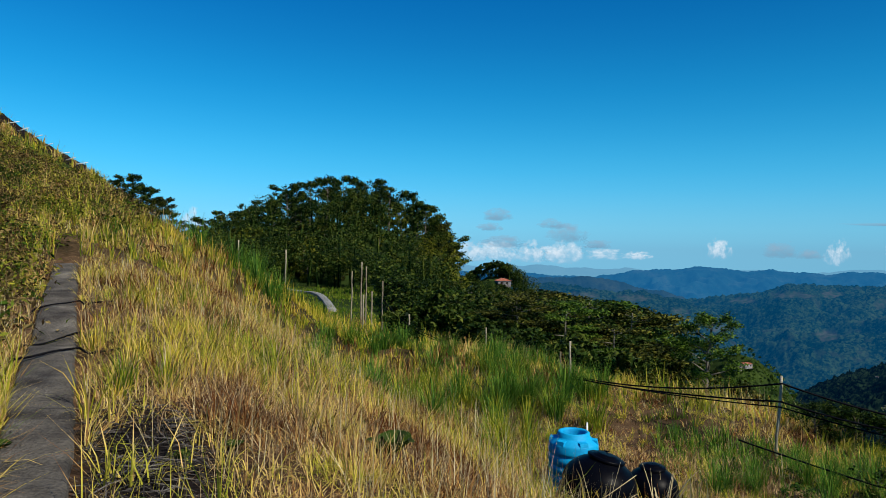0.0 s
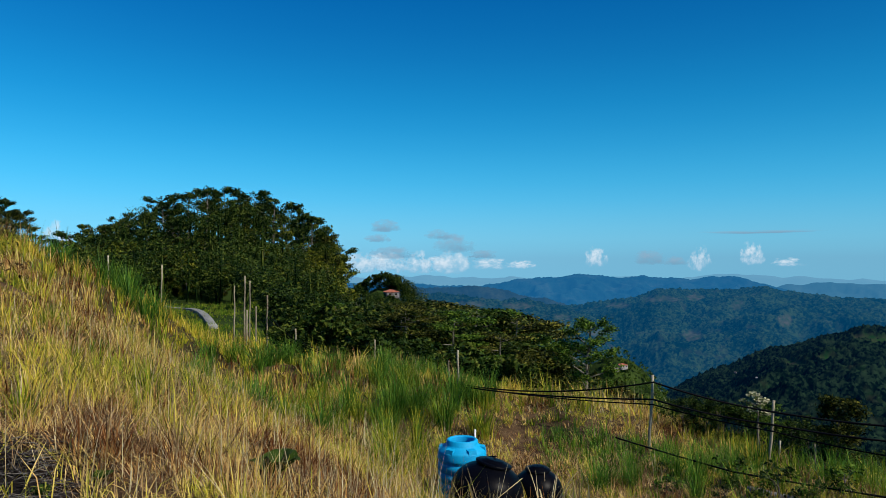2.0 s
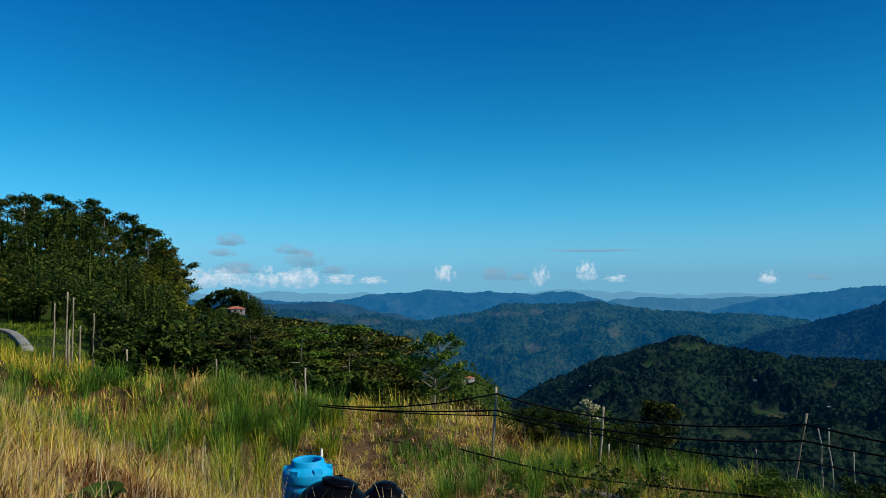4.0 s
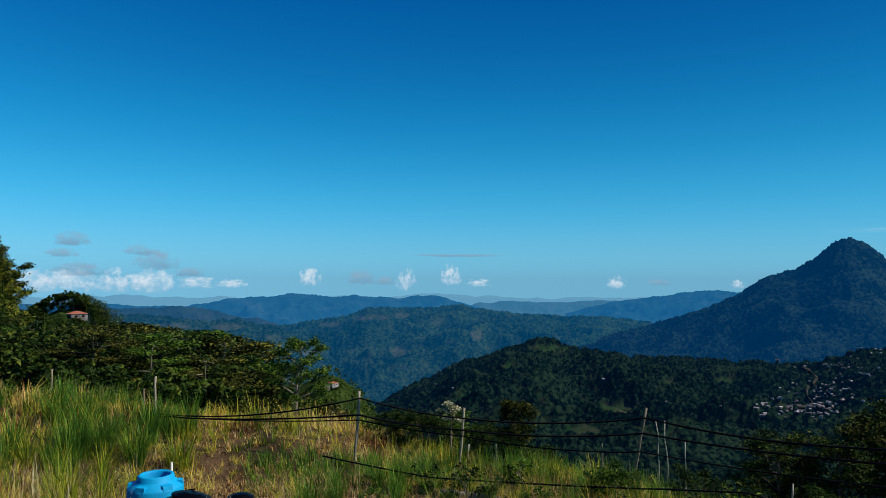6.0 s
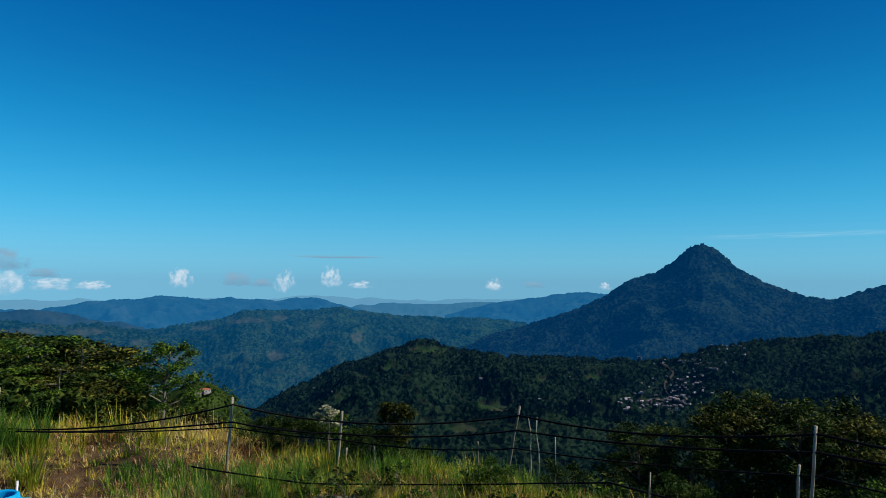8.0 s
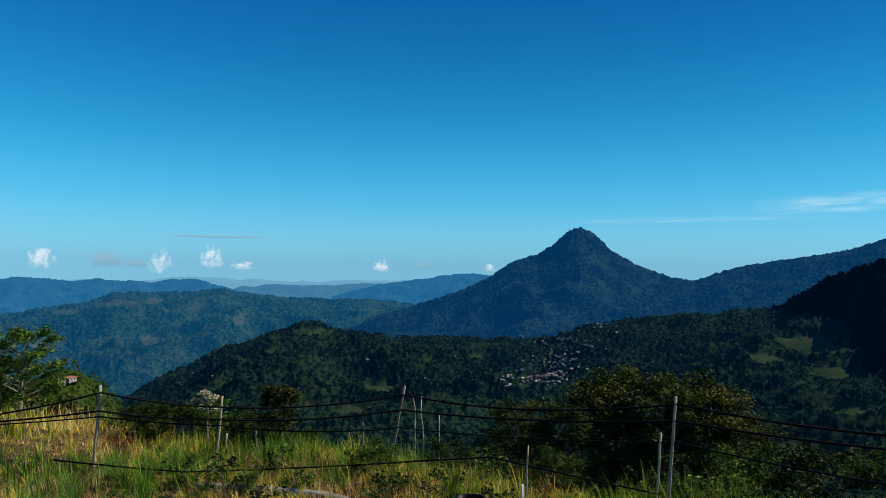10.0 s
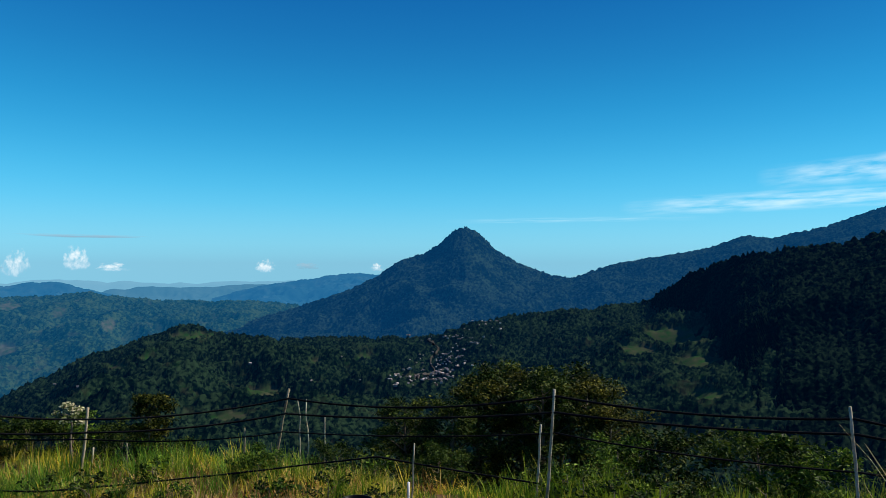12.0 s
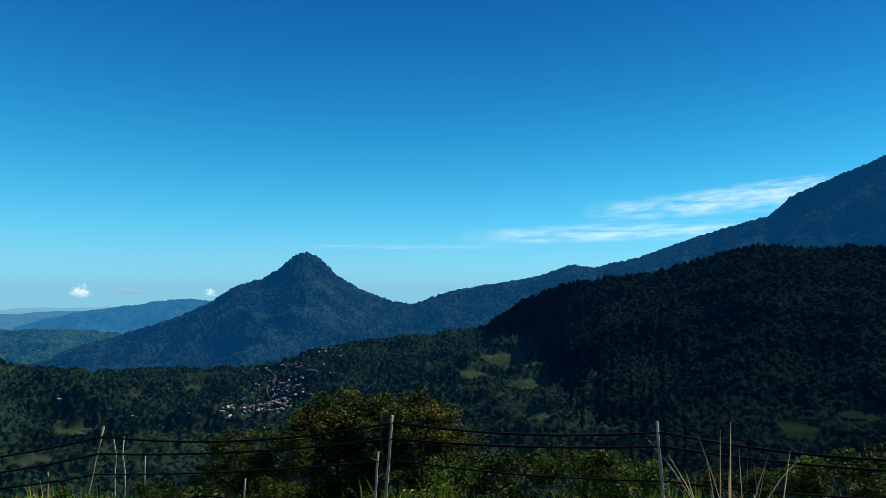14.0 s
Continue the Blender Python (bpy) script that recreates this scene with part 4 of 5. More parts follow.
grass("dry_grass", "straw-coloured dry grass matted over the slope", 17500, -50, 64, 2.6, 22, 11, 0.4, 0.0085, M_DRY, dry_keep, per=14, splay=0.08, lean=1.15, curl=2.3, mess=0.35, segs=2)
grass("green_grass", "yellow-green grass mixed into the dry slope", 9000, -50, 75, 2.6, 24, 12, 0.46, 0.01, M_GREEN, green_keep, per=12, splay=0.05, lean=0.75, curl=1.6, mess=0.22)
grass("straw", "thin upright straw stalks above the dry grass", 6000, -50, 60, 2.6, 22, 18, 0.55, 0.005, M_STALK, dry_keep, per=3, upright=0.05, curl=0.7, mess=0.25)
grass("close_grass", "straw-coloured dry grass close to the path", 4200, -50, 50, 2.6, 9.5, 44, 0.36, 0.0075, M_DRY, lambda x, y: gaps(x, y) * (1 - charred(x, y)), per=14, splay=0.09, lean=1.3, curl=2.3, mess=0.4)
grass("pale_mat", "pale grey-brown dead grass lying between the tufts", 4200, -50, 30, 2.6, 13, 45, 0.36, 0.006, M_MAT, lambda x, y: (0.35 + 0.65 * (fbm(x, y, 1.5, 3, 47) > 0.0)) * (1 - charred(x, y)), per=12, splay=0.16, lean=2.2, curl=1.2, mess=0.4, segs=2)
grass("far_grass", "dry and green grass farther up the slope", 8500, -48, 30, 19, 60, 13, 0.55, 0.014, M_DRY, lambda x, y: np.clip(0.4 + dry_keep(x, y), 0, 1) * on_bank(x, y), per=9, segs=2)
grass("far_green_grass", "green grass farther along the slope", 7000, -48, 35, 18, 52, 14, 0.6, 0.016, M_GREEN, lambda x, y: np.clip(0.25 + green_keep(x, y), 0, 1) * on_bank(x, y), per=9, segs=2)
grass("short_grass", "short green grass round the far road", 8500, -18, 16, 22, 70, 46, 0.3, 0.012, M_BANK, lambda x, y: (1 - on_bank(x, y)) * 0.9, per=9, segs=1)
grass("rear_grass", "dry and green grass on the slope behind", 1500, 60, 312, 1.0, 11, 29, 0.42, 0.014, M_DRY, lambda x, y: 0.9 + 0 * x, per=8, lean=0.8, curl=1.6, segs=2)
grass("near_grass", "dry and green grass beside the path", 900, -52, 76, 0.9, 2.8, 28, 0.36, 0.012, M_DRY, dry_keep, per=11, lean=0.9, curl=1.7, segs=2)
grass("litter", "short broken straw lying flat over the soil", 9500, -50, 66, 2.6, 18, 23, 0.24, 0.007, M_DEAD, lambda x, y: 1 - 0.9 * charred(x, y), per=8, splay=0.2, lean=2.6, curl=0.4, segs=1, mess=0.3)
grass("thatch", "matted grey dead stems lying under the grass", 4300, -50, 60, 2.8, 18, 15, 0.42, 0.006, M_DEAD, lambda x, y: 0.3 + 0.6 * (fbm(x, y, 2.0, 2, 8) > 0.1) + 0.6 * bare(x, y) - charred(x, y), per=11, splay=0.15, lean=1.5, curl=0.8, segs=2)
grass("bank_grass", "bright green grass along the edge of the bank", 2600, 20, 118, 10.5, 17, 16, 0.55, 0.011, M_BANK, lambda x, y: (0.35 + 0.6 * (fbm(x, y, 1.8, 3, 61) > -0.1)) * (1 - 0.75 * bare(x, y)), per=12, segs=2)
grass("bank_straw", "dry brown grass among the green along the bank", 2000, 10, 60, 9.5, 15.5, 19, 0.4, 0.01, M_DRY, lambda x, y: np.clip(0.9 * (fbm(x, y, 2.2, 3, 62) > 0.0) + 0.5 * bare(x, y), 0, 1), per=12, lean=0.9, curl=1.7)


grass("mat", "flattened brown dry grass on the trodden terrace", 7000, 8, 52, 8.2, 15.5, 33, 0.3, 0.01, M_MAT, lambda x, y: 0.15 + 0.85 * bare(x, y), per=11, splay=0.14, lean=1.5, curl=0.5, segs=1, mess=0.35)


def reed_clump(seed, tall, n, material):
    g = np.random.default_rng(seed)
    a, q = g.uniform(0, 2 * np.pi, n), np.abs(g.normal(size=n)) * 0.16
    x, y = q * np.cos(a), q * np.sin(a)
    v, f = blades(x, y, np.zeros(n) - 0.05, tall * g.uniform(0.6, 1.2, n), g.uniform(0.014, 0.027, n), a + g.normal(size=n) * 0.5, 0.05 + 0.28 * g.uniform(0, 1, n), 0.3 + 1.6 * g.uniform(0, 1, n) ** 2, 5)
    return mesh_of("leaves", v, f, material)


REEDS = [reed_clump(s, 1.2, 95, M_REED) for s in (1, 2, 3)]
TUSSOCK = [reed_clump(s, 0.9, 70, M_GREEN) for s in (5, 6)]


def clump(meshes, k, az, r, size, label, name="grass_clump"):
    ob = tagged(new(name, meshes[k % len(meshes)]), label, "grass", "grass clumps")
    x, y, z = spot(az, r)
    ob.matrix_basis = pose(x, y, z, 0, 0, 47 * k) @ Matrix.Diagonal((size, size, size, 1))
    return ob


gen = np.random.default_rng(3)
for k, (az, r, n, spread, size) in enumerate(((-3.2, 18, 4, 0.8, 0.9), (-9.8, 19, 5, 1.0, 0.9), (-4.8, 15.5, 3, 0.8, 0.75), (-13.5, 27, 8, 2.2, 1.0), (-17.5, 28, 6, 2.6, 1.1), (2.9, 20, 5, 1.4, 1.0), (8.0, 18.5, 7, 1.4, 1.0), (-6.5, 27, 5, 1.4, 0.9), (-15.5, 36, 7, 2.5, 1.1), (5.6, 18.5, 5, 1.4, 0.9))):
    for i in range(n):
        clump(REEDS, k + i, az + gen.normal() * spread * 57 / r * 0.5, r + gen.normal() * 0.9, size * gen.uniform(0.75, 1.2), "tall deep green reed-like grass clump on the slope")
for k, (az, r, size) in enumerate(((13.2, 17.0, 1.25), (12.4, 17.4, 1.0), (4.6, 13.5, 0.9), (-14, 9, 0.7), (-25.4, 6.9, 0.6), (-22.4, 7.2, 0.5), (7.5, 14.6, 0.8))):
    clump(TUSSOCK, k, az, r, size, "arching yellow-green grass tussock on the slope")


gen = np.random.default_rng(13)
for i in range(24):
    az = gen.uniform(-9, 13)
    clump(REEDS, i, az, float(np.interp(az, [-9, 0, 11, 13], [27.5, 24.5, 20, 19])) + gen.normal() * 0.7, gen.uniform(0.6, 0.95), "tall deep green reed-like grass clump along the bank's edge")
for i in range(10):
    clump(REEDS, i, gen.uniform(0, 12.5), gen.uniform(18.5, 24), gen.uniform(0.5, 0.9), "tall deep green reed-like grass clump on the slope")
for i in range(40):
    clump(TUSSOCK, i, gen.uniform(-4, 14), gen.uniform(12.5, 22), gen.uniform(0.55, 1.1), "arching yellow-green grass tussock on the slope")
for i in range(26):
    clump(REEDS, i, gen.uniform(20, 46), gen.uniform(13.2, 16.4), gen.uniform(0.35, 0.7), "deep green grass clump below the fence")
grass("verge_grass", "deep green grass along the foot of the fence", 800, 18, 60, 14.4, 17.5, 37, 0.5, 0.011, M_REED, lambda x, y: 0.25 + 0.7 * (fbm(x, y, 1.6, 3, 66) > 0.0), per=11)


def broad_plant(az, r, size, seed):
    """A low plant with a few broad leaves."""
    g = np.random.default_rng(seed)
    t = thing("weed", "low green weed with broad pointed leaves", "plant", "broad-leaved weeds", at=spot(az, r))
    for i in range(7):
        a = g.uniform(0, 2 * np.pi)
        n = 8
        k = np.linspace(0, 1, n)
        up = g.uniform(0.8, 1.35)
        ln = size * g.uniform(0.7, 1.1)
        out, z = ln * k * math.cos(up), ln * (k * math.sin(up) - 0.45 * k ** 2) + 0.02
        w = 0.32 * ln * np.sin(np.pi * k ** 0.8) + 0.004
        c, s = math.cos(a), math.sin(a)
        v = np.stack([np.stack([c * out - s * w * q, s * out + c * w * q, z + 0.12 * w * abs(q)], -1) for q in (-1, 0, 1)], 1).reshape(-1, 3)
        i0 = np.arange(n - 1)[:, None] * 3 + np.arange(2)[None]
        f = np.stack([i0, i0 + 1, i0 + 4, i0 + 3], -1).reshape(-1, 4)
        part_of("leaf", mesh_of("leaf", v, f, M_LEAF_LIGHT), t)


broad_plant(-4.1, 6.6, 0.5, 1)
broad_plant(-21, 5.2, 0.15, 2)
broad_plant(-17, 5.6, 0.14, 3)
broad_plant(-33.2, 5.6, 0.16, 4)


# ---- trees ----
def tree(name, label, height, spread, bare_stem, seed, material, n_leaf, leaf_size, limbs=9, flat=0.5, layered=False, lean=0.0, category="tree", group="", drop=0.35, bark=None):
    g = np.random.default_rng(seed)
    t = thing(name, label, category, group)
    k = np.linspace(0, 1, 8)
    stem = np.stack([lean * height * k ** 1.5 + 0.02 * height * np.cumsum(g.normal(size=8)) * 0.4, 0.02 * height * np.cumsum(g.normal(size=8)) * 0.4, height * 0.92 * k - 0.3], -1)
    r0 = 0.018 * height + 0.02
    pieces = [tube(stem, r0 * (1.1 - 0.95 * k), 7)]
    centres = []
    for i in range(limbs):
        q = bare_stem + (1 - bare_stem) * (i + g.uniform(0, 0.8)) / limbs
        q = min(q, 0.97)
        base = np.array([np.interp(q, k, stem[:, c]) for c in range(3)])
        a = i * 2.4 + g.uniform(-0.5, 0.5)
        reach = spread * (0.25 + 0.8 * math.sin(math.pi * (0.18 + 0.74 * (q - bare_stem) / (1 - bare_stem)))) * g.uniform(0.75, 1.15)
        rise = reach * (0.12 if layered else g.uniform(0.25, 0.75))
        m = np.linspace(0, 1, 6)
        limb = base + np.stack([math.cos(a) * reach * m, math.sin(a) * reach * m, rise * m ** 0.8], -1) + np.cumsum(g.normal(size=(6, 3)), 0) * 0.02 * reach
        pieces.append(tube(limb[[0, 2, 5]], r0 * 0.42 * (1 - q * 0.5) * (1.05 - m[[0, 2, 5]] * 0.9), 4))
        for w in range(3 if layered else 2):
            m0 = g.uniform(0.45, 0.95)
            b2 = np.array([np.interp(m0, m, limb[:, c]) for c in range(3)])
            a2 = a + g.choice([-1, 1]) * g.uniform(0.5, 1.1)
            ln = reach * g.uniform(0.25, 0.5)
            twig = b2 + np.stack([math.cos(a2) * ln * m, math.sin(a2) * ln * m, (0.1 if layered else 0.5) * ln * m], -1)
            if leaf_size < 0.15:
                pieces.append(tube(twig[[0, 5]], r0 * 0.16 * np.array([1.05, 0.2]), 4))
            centres += [twig[3], twig[5]]
        centres += [limb[3], limb[4], limb[5]]
    centres.append(stem[-1])
    part_of("trunk", mesh_of("trunk", *joined(pieces), bark or M_BARK), t)
    c = np.array(centres)
    idx = g.integers(0, len(c), n_leaf)
    sp = spread * drop
    size = g.uniform(0.5, 1.1, len(c))
    off = g.normal(size=(n_leaf, 3))
    off /= np.linalg.norm(off, axis=1)[:, None]
    off *= (g.uniform(0, 1, n_leaf) ** 0.45)[:, None] * sp * size[idx][:, None]
    off[:, 2] *= 0.22 if layered else 0.6
    part_of("crown", mesh_of("crown", *leaves(c[idx] + off, leaf_size, g, flat, plain=height > 6), material, False), t)
    return t


def plant_at(proto, az, r, scale=1.0, turn=0.0, z=None, sink=0.1, first=[]):
    x, y = polar(az, r)
    zz = ground_z(x, y) if z is None else z
    m = pose(float(x), float(y), zz - sink, 0, 0, turn)
    if proto.name in first:
        ob = copy_thing(proto, m)
    else:
        first.append(proto.name)
        ob = proto
    ob.matrix_basis = m @ Matrix.Diagonal((scale, scale, scale, 1))
    return ob


def top_at(proto, height, az, r, el, turn=0.0, low=0.5):
    """Plant it so that its top stands at that height in degrees."""
    x, y = polar(az, r)
    z = ground_z(x, y)
    s = max(low, (EYE + r * math.tan(radians(el)) - z) / height)
    return plant_at(proto, az, r, s, turn)


HILL = [tree("tree", "dense dark green broadleaf tree on the wooded hill", 7.0, 2.2, 0.04, 20 + i, mt, 4300, 0.33, 13, 0.3, drop=0.34) for i, mt in enumerate((M_LEAF_WARM, M_LEAF_OLIVE, M_LEAF_DARK, M_LEAF_OLIVE))]
SPIRE = [tree("tree", "slender tree with small tufted crown above the wooded hill", 7.0, 1.0, 0.35, 30 + i, M_LEAF_DARK, 1300, 0.26, 10, 0.3, drop=0.55) for i in range(2)]
FEATHER = [tree("tree", "dark green tree with flat layered feathery crown", 9.0, 4.0, 0.16, 40 + i, mt, 8200, 0.3, 14, 0.75, layered=True, drop=0.36, bark=M_BARK_PALE) for i, mt in enumerate((M_LEAF, M_LEAF_DARK, M_LEAF_OLIVE))]
SPARSE = tree("tree", "slender tree with an open feathery crown and pale trunk", 9.0, 1.75, 0.4, 50, M_LEAF, 6500, 0.21, 20, 0.5, drop=0.36, bark=M_BARK_PALE)
PALE = tree("tree", "small tree with pale cream leaf tips", 4.0, 0.6, 0.72, 52, M_LEAF_PALE, 420, 0.2, 8, 0.3, drop=0.5)
BUSH = [tree("bush", "leafy green bush behind the fence", 3.0, 1.5, 0.1, 60 + i, mt, 3600, 0.17, 12, 0.4, category="bush", drop=0.45) for i, mt in enumerate((M_LEAF_DARK, M_LEAF_LIGHT, M_LEAF))]
BIG = [tree("tree", "large dense dark green tree below the bank", 11.0, 2.1, 0.1, 70 + i, mt, 15000, 0.2, 30, 0.4, drop=0.42) for i, mt in enumerate((M_LEAF_OLIVE, M_LEAF_DARK))]
MANGO = tree("tree", "small upright tree with drooping light green leaves", 4.0, 0.85, 0.2, 81, M_LEAF_OLIVE, 5200, 0.16, 18, 0.2, drop=0.6)

gen = np.random.default_rng(17)
# the wooded hill: trees rise in a bank from its foot to its skyline
HILL_AZ = (-20.2, -18, -15.6, -13.6, -12.2, -8.5, -6.6, -4.2, -2.5, -1.6, 0.2, 0.8, 1.3)
HILL_EL = (1.9, 3.4, 3.8, 4.9, 6.5, 6.4, 6.3, 5.7, 5.2, 4.5, 3.0, 1.2, -2.0)
for i in range(120):
    az, u = gen.uniform(-20.2, 1.2), gen.uniform(0, 1)
    top = float(np.interp(az, HILL_AZ, HILL_EL))
    r = 74 + 24 * u
    low = -2.6 if az > -10 else -0.8
    el = min(top, low + (top - low) * u ** 0.75 + gen.normal() * 0.35)
    # sunlight imitated by leaf colour: darker trees on the left, brighter on the right
    kind = (2, 1, 2, 0)[i % 4] if az < -11 else (0, 3, 1, 0)[i % 4] if az < -7 else (0, 0, 3, 0)[i % 4]
    top_at(HILL[kind], 7.0, az, r, el, gen.uniform(0, 360), 0.3)
for i in range(28):
    az = -19.8 + 20.6 * i / 27 + gen.normal() * 0.2
    top_at(SPIRE[i % 2] if i % 3 else HILL[2], 7.0, az, gen.uniform(90, 98), float(np.interp(az, HILL_AZ, HILL_EL)) + gen.uniform(-0.2, 0.55), gen.uniform(0, 360), 0.3)
# the belt of feathery trees behind the bank
for i in range(70):
    az = gen.uniform(0.0, 17.2)
    r = gen.uniform(34, 62)
    el = np.interp(az, [0, 3, 5, 7.5, 10, 12.7, 15.4, 16.8, 17.4], [-2.2, -2.9, -3.1, -2.7, -2.75, -3.2, -3.7, -4.8, -6.2]) - 2.8 * gen.uniform(0, 1) ** 1.6
    top_at(FEATHER[i % 3], 8.3, az, r, el, gen.uniform(0, 360), 0.3)
for i in range(24):
    az = gen.uniform(16.5, 24)
    top_at(HILL[(2, 1, 2, 1)[i % 4]], 7.0, az, gen.uniform(34, 60), np.interp(az, [15, 17.4, 19.5, 22.3, 24], [-5.6, -6.8, -8.2, -9.0, -9.6]) - gen.uniform(0, 1.5), gen.uniform(0, 360), 0.15)
top_at(SPARSE, 8.3, 21.5, 32, -4.4, 40)
for az, r, el, k in ((-24.8, 31, 6.0, 2), (-23.9, 32, 5.0, 2), (-22.8, 32, 4.3, 1), (-25.6, 31, 4.0, 2), (-21.9, 33, 2.6, 2), (-23.3, 30, 2.2, 1), (-24.4, 30, 2.8, 2), (-21.0, 33, 0.9, 1)):
    top_at(HILL[k], 7.0, az, r, el, 70 * az, 0.2)
# bushes and trees behind the fence
for i, (az, r, el) in enumerate(((29.3, 19, -10.2), (30.6, 20, -10.4), (31.8, 19, -10.1), (33.2, 19.5, -10.3), (34.9, 19.5, -10.2), (37.0, 19, -11.2), (38.2, 18.5, -11.8), (28, 21, -10.8), (42.0, 18.5, -12.6), (43.0, 18, -13.8), (48.4, 14.6, -13.6), (54.5, 15.5, -13.8), (63, 16, -14.2), (78, 16, -13.0), (81, 17, -12.4), (88.6, 16, -11.8), (91, 16, -11.9), (99.5, 16, -12.6), (103, 16, -12.2), (107, 16, -10.6), (110, 16, -10.5))):
    top_at(BUSH[(0, 2, 0)[i % 3] if az < 60 else (1, 2, 0)[i % 3]], 3.0, az, r, el, 70 * i, 0.2)
WEED = [tree("weed", "low leafy green weed in the grass of the bank", 0.9, 0.4, 0.05, 120 + i, mt, 260, 0.1, 7, 0.3, category="plant", group="weeds on the bank", drop=0.5) for i, mt in enumerate((M_LEAF, M_LEAF_LIGHT, M_LEAF_DARK))]
gen = np.random.default_rng(53)
for i in range(64):
    plant_at(WEED[(0, 2, 1, 0, 2)[i % 5]], gen.uniform(27, 114), gen.uniform(10.6, 15.2), gen.uniform(0.5, 1.25), gen.uniform(0, 360))
top_at(MANGO, 4.0, 40.0, 17.6, -8.8, 0)
for k, (az, r, el) in enumerate(((66.3, 26, -8.6), (68.2, 27, -7.6), (69.9, 27, -7.7), (73.2, 27, -7.6), (75.4, 26, -8.3), (60.1, 26, -10.5), (61.5, 27, -12.0), (64.2, 25, -10.6), (77.2, 25, -10.4), (71.6, 25, -8.6))):
    top_at(BIG[k % 2], 10.4, az, r, el, 77 * k, 0.2)
top_at(PALE, 4.0, 34.7, 18.0, -8.8, 0, 0.3)


def far_woods(name, label, spots, seed, material, n_leaf=170, leaf=1.15):
    """Trees too far to tell apart: trunks and crowns in one mesh. spots: x, y, height."""
    g = np.random.default_rng(seed)
    pieces = []
    for x, y, h in spots:
        z = ground_z(x, y)
        pieces.append(tube([(x, y, z - 0.5), (x + g.normal() * 0.2, y, z + h * 0.5), (x, y, z + h * 0.9)], [0.03 * h, 0.02 * h, 0.006 * h], 4))
        k = g.normal(size=(9, 3)) * np.array([0.2, 0.2, 0.16]) * h + np.array([x, y, z + h * 0.62])
        o = g.normal(size=(n_leaf, 3))
        o /= np.linalg.norm(o, axis=1)[:, None]
        c = k[g.integers(0, 9, n_leaf)] + o * (g.uniform(0.3, 1, n_leaf)[:, None]) * h * np.array([0.2, 0.2, 0.14])
        pieces.append(leaves(c, leaf, g, 0.4, plain=True))
    return tagged(new(name, mesh_of(name, *joined(pieces), material, False)), label, "woods", kind="stuff")


# dense low growth at the foot of the hill and under the belt
spots = []
for i in range(330):
    az = gen.uniform(-19.5, 17.5)
    r = gen.uniform(68, 92) if az < -7 else gen.uniform(44, 92) if az < 1 else gen.uniform(35, 60)
    spots.append((*polar(az, r), gen.uniform(2.0, 4.2) if r < 62 else gen.uniform(3.0, 6.5)))
for i in range(110):
    az = gen.uniform(-4, 15)
    r = gen.uniform(29, 42) - 0.35 * max(az, 0)
    spots.append((*polar(az, r), gen.uniform(0.7, 1.9)))
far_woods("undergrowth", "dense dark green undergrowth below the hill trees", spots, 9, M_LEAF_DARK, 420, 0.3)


def dome_el(az):
    return np.interp(az, [1.2, 2.25, 3.0, 3.7, 5.1, 6.3, 7.3, 8.2], [-2.7, -1.55, -1.0, -0.8, -0.55, -0.95, -2.05, -3.6])


spots = []
for i in range(230):
    az = gen.uniform(1.0, 8.2)
    behind = i % 3 > 0
    q = gen.uniform(301, 318) if behind else gen.uniform(278, 295)
    el = float(dome_el(az)) - 0.7 * gen.uniform(0, 1) ** 2
    if not behind:
        el = min(el - 0.5, -2.45 if abs(az - 5.15) < 1.1 else -1.5) - gen.uniform(0, 1.0)
    x, y = polar(az, q)
    spots.append((float(x), float(y), min(15.0, max(2.5, EYE + q * math.tan(radians(el)) - ground_z(x, y)))))
far_woods("hilltop_woods", "dark dense trees round the red-roofed house", spots, 5, M_LEAF_DARK, 420, 0.62)
spots = []
for i in range(300):
    az, q = (gen.uniform(13, 34), gen.uniform(150, 340)) if i % 2 else (gen.uniform(19, 30), gen.uniform(235, 320))
    if abs(az - 24.6) > 2.4 or q > 300:
        spots.append((*polar(az, q), gen.uniform(1.4, 3.2) if q > 190 and az > 21.5 else gen.uniform(4, 8)))
for i in range(20):
    spots.append((*polar(gen.uniform(22.6, 26.5), gen.uniform(240, 284)), gen.uniform(1.2, 2.4)))
for i in range(120):
    spots.append((*polar(gen.uniform(22, 33), gen.uniform(130, 225)), gen.uniform(1.5, 3.2)))
far_woods("spur_woods", "mixed green trees on the spur below", spots, 6, M_LEAF, 300, 0.5)
spots = [(*polar(gen.uniform(22.8, 29), gen.uniform(225, 300)), gen.uniform(0.8, 2.4)) for i in range(900)]
far_woods("spur_shrubs", "low green shrubs and grass on the spur", spots, 8, M_LEAF, 60, 0.5)
spots = []
for i in range(150):
    az, q = (gen.uniform(24, 112), gen.uniform(34, 90)) if i % 2 else (gen.uniform(50, 114), gen.uniform(28, 50))
    x, y = polar(az, q)
    room = EYE + q * math.tan(radians(-12.4)) - ground_z(x, y)
    if room > 2.0:
        spots.append((float(x), float(y), min(room, gen.uniform(3.5, 7))))
far_woods("slope_woods", "dark trees on the steep slope below the fence", spots, 7, M_LEAF_DARK, 600, 0.3)


